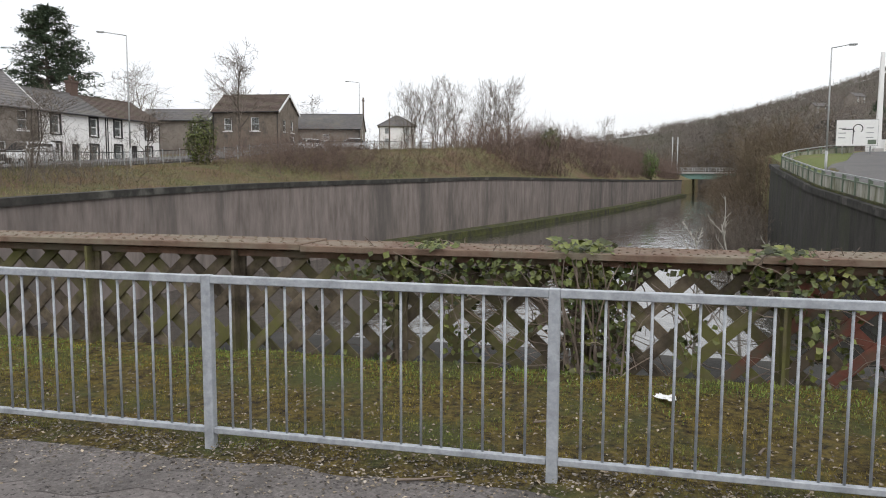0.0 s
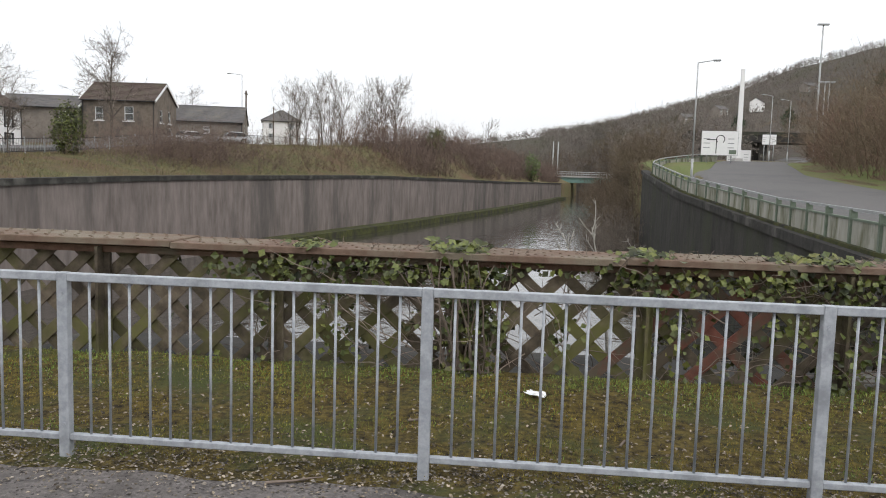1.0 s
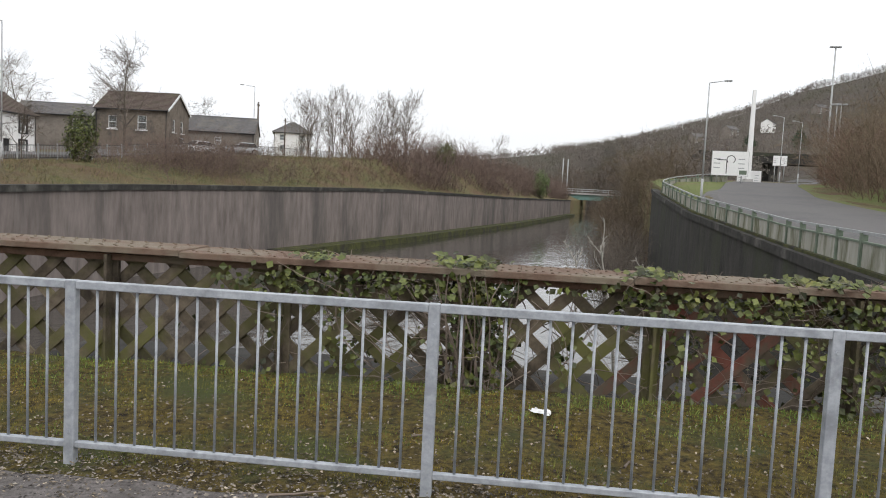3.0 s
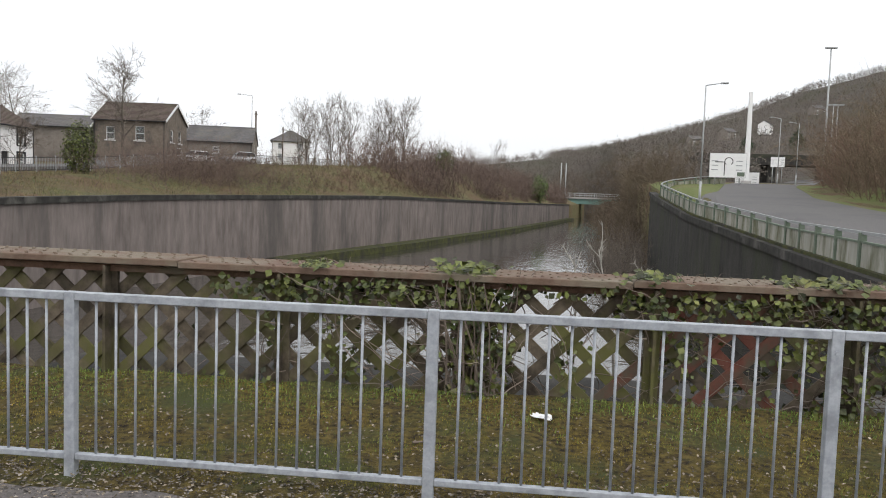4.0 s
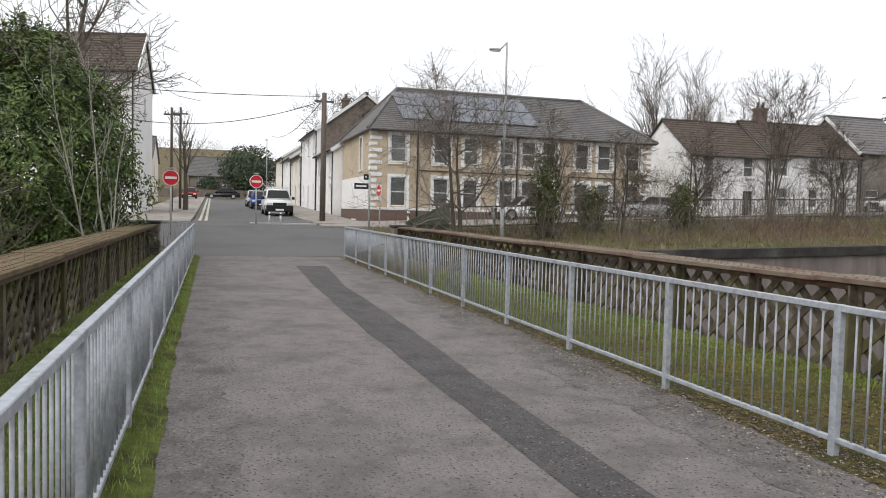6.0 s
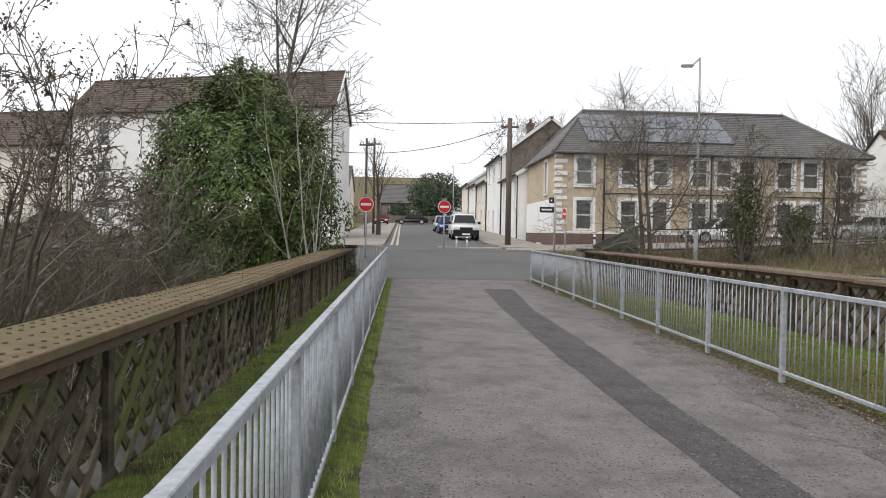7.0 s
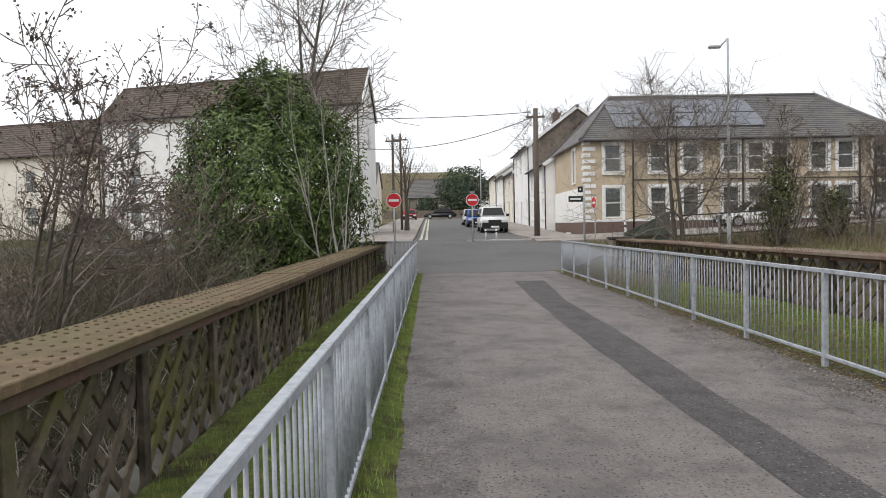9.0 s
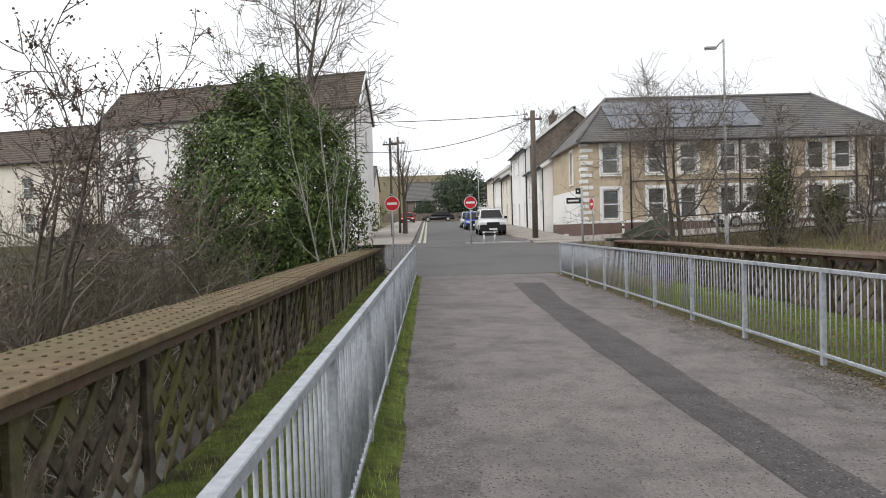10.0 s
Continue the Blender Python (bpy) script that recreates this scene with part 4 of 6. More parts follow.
no_entry(-32.5, -5.66, 90, 2.58 - land(-32.5, -5.66))
no_entry(-38.0, -2.03, 90, 2.72 - land(-38.0, -2.03))
no_entry(-38.5, 4.2, 10, 1.75)
fp = thing("fingerpost", pose(-36.5, 3.25, land(-36.5, 3.25)), "black finger sign on a grey post at the corner", "road sign")
bm = B()
tube(bm, (0, 0, -0.3), (0, 0, 2.75), 0.05, n=8)
part("post", bm, MV["lamp"], fp)
for z, y0, y1 in ((2.1, -0.75, -0.06), (2.55, -0.3, -0.06)):
    a = boxed("arm", 0.0, y0, z - 0.14, 0.03, y1, z + 0.14, MV["dark"], fp)
    bm = B()
    box(bm, 0.032, y0 + 0.08, z - 0.04, 0.034, y1 - 0.1, z + 0.04)
    part("lettering", bm, MV["paint"], a)
bol = thing("bollard", pose(-37.2, 5.4, land(-37.2, 5.4)), "white traffic bollard on the pavement corner", "bollard", "white bollards")
bm = B()
tube(bm, (0, 0, 0), (0, 0, 0.85), 0.075, 0.065, 10)
part("shaft", bm, MV["paint"], bol)
bm = B()
tube(bm, (0, 0, 0.62), (0, 0, 0.74), 0.078, 0.076, 10)
part("band", bm, MV["dark"], bol)
for px, py, size in ((-37.2, 6.6, 1.0), (-39.2, -1.3, 0.62), (-39.2, -0.75, 0.62)):
    copy_thing(bol, pose(px, py, land(px, py) + 0.05) @ Matrix.Scale(size, 4))


# ---- vehicles ----
def vehicle(name, m, L, W, H, paint, label, kind="car"):
    v = thing(name, m, label, "car" if kind != "pickup" else "pickup truck")
    hood, clear = H * 0.56, 0.24
    if kind == "pickup":
        low = [(0, clear + 0.1), (0, hood * 0.92), (0.15, hood), (1.15, hood + 0.08), (L, hood + 0.08), (L, clear + 0.1)]
        cab = [(1.1, hood + 0.06), (1.85, H - 0.04), (2.1, H), (L - 0.1, H + 0.06), (L, hood + 0.06)]
    else:
        low = [(0, clear), (0.0, hood * 0.75), (0.2, hood * 0.93), (L * 0.27, hood), (L - 0.12, hood * 1.03), (L, hood * 0.8), (L, clear)]
        cab = [(L * 0.25, hood - 0.02), (L * 0.42, H - 0.03), (L * 0.5, H), (L * 0.78, H - 0.03), (L * 0.95, hood)]

    def prof(pts, half, inset):
        bm = B()
        n = len(pts)
        mid = sum(p[1] for p in pts) / n
        sides = []
        for s in (-1, 1):
            sides.append([bm.verts.new((x, s * (half - (inset if z > mid else 0)), z)) for x, z in pts])
        for k in range(n):
            bm.faces.new((sides[0][k], sides[0][(k + 1) % n], sides[1][(k + 1) % n], sides[1][k]))
        bm.faces.new(sides[0][::-1]), bm.faces.new(sides[1])
        bmesh.ops.recalc_face_normals(bm, faces=bm.faces)
        bmesh.ops.bevel(bm, geom=list(bm.edges), offset=0.05, segments=2, affect="EDGES")
        for f in bm.faces:
            f.smooth = True
        return bm
    part("body", prof(low, W / 2, 0.03), paint, v)
    cabin = part("cabin", prof(cab, W / 2 - 0.05, 0.16), paint, v)
    # glazing
    a, b = Vector((cab[0][0] + 0.08, 0, cab[0][1] + 0.09)), Vector((cab[1][0] - 0.06, 0, cab[1][1] - 0.06))
    nrm = Vector((-(b.z - a.z), 0, b.x - a.x)).normalized() * 0.02
    bm = B()
    hw0, hw1 = W / 2 - 0.16, W / 2 - 0.28
    slab(bm, (a + nrm + Vector((0, hw0, 0)), a + nrm - Vector((0, hw0, 0)), b + nrm - Vector((0, hw1, 0)), b + nrm + Vector((0, hw1, 0))), 0.012)
    part("windscreen", bm, MV["plastic"], cabin)
    for s in (-1, 1):
        bm = B()
        yb, yt = s * (W / 2 - 0.07), s * (W / 2 - 0.17)
        z0, z1 = hood + 0.1, H - 0.12
        x0, x1 = cab[0][0] + 0.35, cab[-1][0] - 0.3
        q = ((x0, yb, z0), (x1, yb, z0), (x1 - 0.25, yt, z1), (x0 + 0.45, yt, z1))
        slab(bm, q if s < 0 else q[::-1], 0.012)
        part("side_window", bm, MV["plastic"], cabin)
        bm = B()
        box(bm, -0.015, s * W * 0.36 - 0.17, hood * 0.68, 0.06, s * W * 0.36 + 0.17, hood * 0.84, 0.02)
        part("headlight", bm, MV["lampglass"], v)
        bm = B()
        box(bm, cab[0][0] + 0.25, s * (W / 2) - 0.02 + (0.0 if s > 0 else -0.16), hood + 0.08, cab[0][0] + 0.35, s * (W / 2) + (0.18 if s > 0 else 0.02), hood + 0.26, 0.03)
        part("mirror", bm, MV["plastic"], v)
        for wx in (L * 0.18, L * 0.8):
            bm = B()
            tube(bm, (wx, s * (W / 2 - 0.2), 0.33), (wx, s * (W / 2 + 0.01), 0.33), 0.33, n=20)
            wh = part("wheel", bm, MV["tyre"], v)
            bm = B()
            tube(bm, (wx, s * (W / 2 + 0.01), 0.33), (wx, s * (W / 2 + 0.02), 0.33), 0.2, n=14)
            part("rim", bm, MV["lamp"], wh)
    bm = B()
    tall = 0.42 if kind == "pickup" else 0.24
    box(bm, -0.05, -W / 2 + 0.04, clear + 0.02, 0.12, W / 2 - 0.04, clear + tall, 0.03)
    part("bumper", bm, MV["plastic"], v)
    bm = B()
    box(bm, -0.03, -W * 0.24, hood * 0.6, 0.05, W * 0.24, hood * 0.85, 0.02)
    part("grille", bm, MV["plastic"], v)
    boxed("number_plate", -0.065, -0.26, clear + 0.08, -0.052, 0.26, clear + 0.19, MV["paint"], v)
    return v


cp = {n: carpaint("car_" + n, c) for n, c in dict(white=(0.72, 0.72, 0.72), blue=(0.03, 0.09, 0.35), black=(0.015, 0.015, 0.018), red=(0.4, 0.02, 0.02), silver=(0.4, 0.41, 0.42)).items()}


def park(name, px, py, yaw, L, W, H, paint, label, kind="car", lift=0.1):
    return vehicle(name, pose(px, py, land(px, py) + lift, 0, 0, yaw), L, W, H, paint, label, kind)


pk = park("pickup_truck", -50.0, 0.1, 180, 5.0, 1.8, 1.75, cp["white"], "white pickup truck with canopy parked at the kerb", "pickup")
bm = B()
for y in (-0.55, 0.0, 0.55):
    box(bm, 2.3, y - 0.2, 1.79, 2.6, y + 0.2, 1.9, 0.02)
part("beacon_bar", bm, MV["lampglass"], pk)
park("parked_car", -63, -0.2, 180, 4.2, 1.75, 1.5, cp["blue"], "blue hatchback parked at the kerb of the street")
park("parked_car", -69, -0.3, 180, 4.2, 1.75, 1.5, cp["silver"], "silver car parked at the kerb of the street")
park("parked_car", -104, -5.0, 90, 4.4, 1.75, 1.4, cp["black"], "black car crossing the head of the street")
park("parked_car", -98, -6.8, 180, 4.2, 1.75, 1.45, cp["red"], "red car parked on the side street")
for k, (px, py) in enumerate(((-41.4, 13.6), (-41.4, 21.5))):
    park("parked_car", px, py - 2, 90, 4.1, 1.7, 1.45, cp["white"] if k != 1 else cp["silver"], "pale car parked before the corner building")
park("parked_van", -43.4, 41.4, 90, 4.6, 1.8, 1.9, cp["white"], "white van parked before the grey cottage", "pickup")
park("parked_car", -41, 84, 60, 4.4, 1.8, 1.5, cp["white"], "white car parked beside the workshop")
park("parked_car", -36.5, 86, 30, 4.4, 1.8, 1.5, cp["silver"], "silver car parked beside the workshop")
for k in range(3):
    park("parked_car", -41.8, -15 - k * 5.0, 95, 4.2, 1.75, 1.45, cp[("silver", "white", "black")[k]], "car parked before the white townhouse")

# ---- plants ----
def ring(V, c, a, r, n):
    u = a.orthogonal().normalized()
    w = a.cross(u)
    i = len(V)
    for k in range(n):
        t = k * math.tau / n
        V.append(tuple(c + (u * math.cos(t) + w * math.sin(t)) * r))
    return i


def limb(V, F, p, d, length, r0, r1, n, segs, rng, wob, up):
    """A bent tapered limb; returns its points and ways."""
    pts = [(p.copy(), d.copy(), r0)]
    a = ring(V, p, d, r0, n)
    for k in range(segs):
        d = (d + Vector((rng.gauss(0, wob), rng.gauss(0, wob), rng.gauss(0, wob) + up))).normalized()
        p = p + d * (length / segs)
        r = r0 + (r1 - r0) * (k + 1) / segs
        b = ring(V, p, d, r, n)
        for j in range(n):
            F.append((a + j, a + (j + 1) % n, b + (j + 1) % n, b + j))
        a = b
        pts.append((p.copy(), d.copy(), r))
    return pts


def spike(V, F, p, q, r):
    """A thin three-sided twig from p to its tip q."""
    d = q - p
    if d.length < 1e-4:
        return
    i = ring(V, p, d.normalized(), r, 3)
    V.append(tuple(q))
    F.extend(((i, i + 1, i + 3), (i + 1, i + 2, i + 3), (i + 2, i, i + 3)))


def turned(d, ang, rng):
    u = d.orthogonal().normalized()
    w = d.cross(u)
    t = rng.uniform(0, math.tau)
    return (d * math.cos(ang) + (u * math.cos(t) + w * math.sin(t)) * math.sin(ang)).normalized()


def branches(V, F, pts, length, level, rng, o):
    for k in range(o["kids"][level]):
        f = rng.uniform(o["bare"] if level == 0 else 0.15, 1.0)
        i = min(len(pts) - 2, int(f * (len(pts) - 1)))
        g = f * (len(pts) - 1) - i
        p = pts[i][0].lerp(pts[i + 1][0], g)
        r = pts[i][2] + (pts[i + 1][2] - pts[i][2]) * g
        d = turned(pts[i][1], radians(rng.gauss(o["spread"], 11)), rng)
        d = (d + Vector((0, 0, o["up"] if level < 2 else 0.02))).normalized()
        L = length * o["ratio"] * (1.0, 1.08, 1.05, 1.0)[level] * rng.uniform(0.6, 1.15) * ((1.2 - 0.6 * f) if level == 0 else 1.0)
        if level == len(o["kids"]) - 1:
            mid = p + d * L * 0.55 + Vector((rng.gauss(0, 0.04), rng.gauss(0, 0.04), rng.gauss(0, 0.04))) * L
            tip = p + (mid - p) * 1.8
            spike(V, F, p, tip, max(r * 0.5, o["twig"]))
            if o["buds"] is not None:
                for f in (0.55, 1.0):
                    leaf(*o["buds"], p.lerp(tip, f), turned((tip - p).normalized(), radians(70), rng), rng.uniform(0.04, 0.08), rng, 0.55)
        else:
            sub = limb(V, F, p, d, L, max(r * 0.6, o["twig"] * 1.4), o["twig"], 4 if level == 0 else 3, 4 if level == 0 else 3, rng, 0.13, o["up"] * 0.35)
            branches(V, F, sub, L, level + 1, rng, o)


def bare_tree(m, h, label, seed, r=0.16, kids=(11, 7, 6, 4), spread=50, up=0.1, bare=0.2, ratio=0.52, twig=0.008, bark="bark", stems=1, group="bare trees", lean=0.05, name="tree", buds=False):
    rng = random.Random(seed)
    o = dict(kids=kids, spread=spread, up=up, bare=bare, ratio=ratio, twig=twig, buds=([], []) if buds else None)
    t = thing(name, m, label, "tree", group)
    V, F, V2, F2 = [], [], [], []
    for s in range(stems):
        d = Vector((rng.gauss(0, lean * stems), rng.gauss(0, lean * stems), 1)).normalized()
        hh = h * rng.uniform(0.8, 1.0) if s else h
        p = Vector((rng.gauss(0, 0.12), rng.gauss(0, 0.12), -0.4)) if stems > 1 else Vector((0, 0, -0.4))
        pts = limb(V, F, p, d, hh * 0.92 + 0.4, r, twig * 1.5, 7, 9, rng, 0.06, 0.05)
        branches(V2, F2, pts, hh * 0.85, 0, rng, o)
    raw("trunk", V, F, MV[bark], t, True)
    raw("crown", V2, F2, MV["twig" if bark == "bark" else bark], t)
    if buds:
        raw("bud_spray", *o["buds"], MV["redtwig"], t)
    return t


def leaf(V, F, p, nrm, size, rng, wide=0.5):
    u = turned(nrm, radians(90), rng)
    w = nrm.cross(u).normalized()
    i = len(V)
    V.extend((tuple(p), tuple(p + u * size * 0.5 + w * size * wide * 0.5 + nrm * size * 0.1), tuple(p + u * size), tuple(p + u * size * 0.5 - w * size * wide * 0.5 + nrm * size * 0.1)))
    F.extend(((i, i + 1, i + 2), (i, i + 2, i + 3)))


def leafy(name, c, radii, n, size, label, material, seed, rough=0.25, depth=0.35, egg=0.0, group=""):
    """An evergreen: stems inside a deep shell of separate leaves with an uneven outline."""
    rng = random.Random(seed)
    t = thing(name, pose(*c), label, "tree" if radii[2] > 1.5 else "shrub", group)
    V, F, S, G = [], [], [], []
    for k in range(7):
        d = Vector((rng.gauss(0, 0.35), rng.gauss(0, 0.35), 1)).normalized()
        limb(S, G, Vector((rng.gauss(0, 0.2), rng.gauss(0, 0.2), -0.6)), d, radii[2] * 1.5, 0.07, 0.01, 5, 6, rng, 0.08, 0.05)
    raw("trunk", S, G, MV["bark"], t, True)
    for k in range(n):
        v = Vector((rng.gauss(0, 1), rng.gauss(0, 1), rng.gauss(0, 1))).normalized()
        lump = 1 + rough * noise.noise(v * 2.2 + Vector((seed, 0, 0))) + rough * 0.6 * noise.noise(v * 6 + Vector((0, seed, 0)))
        f = lump * (1 - depth * rng.random() ** 1.8)
        narrow = 1 - egg * max(0.0, v.z)
        p = Vector((v.x * radii[0] * f * narrow, v.y * radii[1] * f * narrow, radii[2] * (1 + v.z * f)))
        if p.z < 0:
            p.z = rng.uniform(0, 0.6)
        nrm = (v + Vector((rng.gauss(0, 0.5), rng.gauss(0, 0.5), rng.gauss(0.3, 0.5)))).normalized()
        leaf(V, F, p, nrm, size * rng.uniform(0.6, 1.3), rng, 0.42)
    raw("crown", V, F, material, t)
    return t


def thicket(name, spots, label, material, seed, h=(1.2, 2.6), r=0.012, twigs=9, lean=0.35, arch=0.0):
    """One mass of bare stems with side twigs, too many to count."""
    rng = random.Random(seed)
    V, F = [], []
    for x, y, z in spots:
        d = Vector((rng.gauss(0, lean), rng.gauss(0, lean), 1)).normalized()
        H = rng.uniform(*h)
        pts = limb(V, F, Vector((x, y, z - 0.15)), d, H, r, r * 0.35, 3, 4, rng, 0.16, -arch)
        for k in range(twigs):
            i = rng.randint(0, 3)
            p = pts[i][0].lerp(pts[i + 1][0], rng.random())
            q = p + turned(pts[i][1], radians(rng.uniform(25, 70)), rng) * H * rng.uniform(0.15, 0.45)
            spike(V, F, p, q, r * 0.55)
            for j in range(2):
                a = p.lerp(q, rng.uniform(0.3, 0.9))
                spike(V, F, a, a + turned((q - p).normalized(), radians(40), rng) * H * rng.uniform(0.06, 0.16), r * 0.35)
    return tagged(raw(name, V, F, material), label, "scrub", kind="stuff")


def spread_over(rng, n, fx, fy, fz=None):
    out = []
    for k in range(n):
        y = fy(rng)
        x = fx(rng, y)
        out.append((x, y, (fz or land)(x, y)))
    return out


R = random.Random(11)
# rough tufts of grass on the left bank
V, F = [], []
for k in range(15000):
    y = 3 + 105 * R.random() ** 1.2
    x = XL(y) - 0.9 - R.random() * 11
    if noise.noise(Vector((x * 0.3, y * 0.3, 9))) + R.random() * 0.5 < 0.0:
        continue
    p = Vector((x, y, land(x, y) - 0.03))
    spike(V, F, p, p + Vector((R.gauss(0, 0.14), R.gauss(0, 0.14), R.uniform(0.12, 0.42))), R.uniform(0.012, 0.03))
tagged(raw("bank_grass", V, F, M["bank_grass"]), "rough tufts of winter grass on the river bank", "grass", kind="stuff")
# the evergreen by the bridge end, and trees round it
leafy("laurel_tree", (-23.9, -9.1, -1.3), (2.6, 3.0, 3.75), 62000, 0.155, "large dense evergreen laurel tree beside the bridge", MV["laurel"], 3, egg=0.26, depth=0.3, rough=0.42)
bare_tree(pose(-30.5, -9.6, 0.6), 13.5, "tall bare tree rising behind the laurel", 21, r=0.17, kids=(16, 7, 5, 3), spread=52, up=0.1, stems=2, twig=0.01, ratio=0.46, lean=0.03)
bare_tree(pose(-20.9, -6.45, -2.0), 8.4, "slender pale birch with several bare stems", 5, r=0.038, kids=(6, 4, 3), spread=26, up=0.25, stems=3, bark="palebark", twig=0.004, lean=0.022, ratio=0.34)
bare_tree(pose(-12.0, -10.9, -3.2), 7.6, "bare budding tree rising above the thicket", 8, r=0.085, kids=(10, 6, 4, 3), spread=46, up=0.08, stems=3, twig=0.007, lean=0.04, bare=0.3, ratio=0.46, buds=True)
bare_tree(pose(-16.4, -9.9, -2.6), 5.4, "bare budding tree rising above the thicket", 9, r=0.055, kids=(7, 4, 4, 3), spread=40, up=0.1, stems=3, twig=0.006, lean=0.04, ratio=0.44, buds=True)
bare_tree(pose(-9.6, -10.9, -3.4), 6.4, "bare budding tree rising above the thicket", 13, r=0.06, kids=(8, 5, 4, 3), spread=46, up=0.08, stems=2, twig=0.0065, lean=0.04, bare=0.3, ratio=0.46, buds=True)
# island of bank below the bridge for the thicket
# extended over the bright water, its near-black soil standing in for shade
tagged(raw("bank_downstream", [(-24.6, -5.95, -1.0), (-24.6, -40, -0.5), (-12, -40, -2.6), (2, -30, -4.0), (4, -5.95, -3.9), (-12, -5.95, -3.3)], [(0, 5, 4, 3, 2, 1)], M["shade_soil"]), "overgrown bank below the bridge, shade painted into its soil colour", "bank", kind="structure")


def down_z(x, y):
    return -1.0 - 2.3 * smooth((x + 24.6) / 12.6) - 1.6 * smooth((x + 12) / 8)


thicket("thicket", [q for q in spread_over(R, 2100, lambda r, y: r.uniform(-24, 2), lambda r: -6.9 - abs(r.gauss(0, 4.5)), down_z) if (q[0] > -17.5 or q[1] < -13.5) and not (q[0] < -10.5 and q[1] > -9.6)], "dense tangle of bare grey-brown stems beside the bridge", MV["bramble"], 31, h=(1.7, 3.9), r=0.012, twigs=9, lean=0.7, arch=0.05)
thicket("thicket", spread_over(random.Random(6), 420, lambda r, y: r.uniform(-23.8, -19.5), lambda r: r.uniform(-38, -12.5), down_z), "bare grey scrub along the foot of the road bank", MV["bramble"], 87, h=(1.4, 2.7), r=0.013, twigs=9, lean=0.7, arch=0.05)
thicket("thicket", [q for q in spread_over(random.Random(61), 1500, lambda r, y: r.uniform(-22, -7), lambda r: -9.6 - abs(r.gauss(0, 4.0)), down_z) if q[0] > -19 or q[1] < -12.5], "dense olive-brown hedge of bare stems beside the bridge", MV["bramble"], 62, h=(3.2, 4.7), r=0.013, twigs=12, lean=0.3)
thicket("thicket", spread_over(random.Random(63), 900, lambda r, y: r.uniform(-13, 3), lambda r: -7.0 - abs(r.gauss(0, 1.6)), down_z), "low dark scrub growing below the girder", MV["bramble"], 64, h=(1.8, 4.0), r=0.011, twigs=11, lean=0.5)
thicket("thicket", spread_over(R, 200, lambda r, y: r.uniform(-13, -3), lambda r: r.uniform(-9.5, -6.5), down_z), "pale arching bramble stems beside the girder", MV["palebark"], 32, h=(2.6, 4.4), r=0.012, twigs=6, lean=0.6, arch=0.14)
# left bank between the bridge and the terrace
bare_tree(pose(-30.2, 5.6, land(-30.2, 5.6)), 6.4, "spreading bare tree at the bridge end", 41, r=0.12, kids=(13, 8, 5, 3), spread=58, up=0.02, bare=0.18, ratio=0.66, twig=0.006, stems=2, lean=0.12)
bare_tree(pose(-31.5, 10.5, land(-31.5, 10.5)), 5.4, "bare ivy-clad tree on the river bank", 42, r=0.07, kids=(12, 7, 5, 3), spread=50, up=0.1, stems=3, twig=0.006)
bare_tree(pose(-32.5, 14.6, land(-32.5, 14.6)), 4.7, "bare bank tree with many fine twigs", 43, r=0.05, kids=(12, 7, 5, 3), spread=50, up=0.1, stems=3, twig=0.006)
bare_tree(pose(-33.5, 19.5, land(-33.5, 19.5)), 5.0, "bare bank tree with many fine twigs", 44, r=0.05, kids=(12, 7, 5, 3), spread=48, up=0.1, stems=3, twig=0.006)
bare_tree(pose(-34.0, 24.5, land(-34, 24.5)), 7.0, "bare bank tree with many fine twigs", 45, r=0.055, kids=(11, 6, 5, 3), spread=36, up=0.15, stems=4, twig=0.006)
bare_tree(pose(-34.4, 29.5, land(-34.4, 29.5)), 5.2, "bare bank tree with many fine twigs", 46, r=0.055, kids=(12, 7, 5, 3), spread=46, up=0.1, stems=4, twig=0.006)
bare_tree(pose(-35.0, 35.0, land(-35, 35)), 4.6, "bare bank tree with many fine twigs", 47, r=0.055, kids=(11, 6, 5, 3), spread=45, up=0.1, stems=3, twig=0.006)
bare_tree(pose(-37.5, 50.0, land(-37.5, 50)), 4.4, "small bare garden tree before the white cottages", 48, r=0.07, kids=(12, 7, 5, 3), spread=45, up=0.1)
for k, (px, py, hh, rad, ss) in enumerate(((-31.4, 10.3, 3.8, 0.85, 51), (-32.6, 18.2, 2.4, 0.8, 52), (-33.0, 13.4, 2.2, 0.7, 54))):
    leafy("ivy_bush", (px, py, land(px, py)), (rad, rad, hh / 2), 2600, 0.16, "dark ivy growth covering a bank tree", MV["ivy"], ss, rough=0.5, depth=0.6, group="ivy growth")
thicket("bank_scrub", spread_over(R, 420, lambda r, y: r.uniform(-36, XL(y) - 2.2), lambda r: r.uniform(6, 42)), "brown bare scrub on the river bank", MV["scrub"], 33, h=(0.4, 1.2), r=0.009, twigs=7, lean=0.9)
thicket("bank_scrub", spread_over(R, 560, lambda r, y: -31.5 + r.gauss(0, 2.2), lambda r: r.choice((10, 13, 16, 20, 23, 26, 30, 34)) + r.gauss(0, 1.6)), "taller bare scrub on the river bank", MV["twig"], 34, h=(1.2, 3.6), r=0.013, twigs=9, lean=0.25)
thicket("bank_scrub", spread_over(R, 800, lambda r, y: XL(y) - 6.5 + r.gauss(0, 2.4), lambda r: 60 + r.gauss(0, 5)), "reddish bare scrub above the flood wall", MV["redtwig"], 35, h=(1.4, 3.8), r=0.013, twigs=10, lean=0.6)
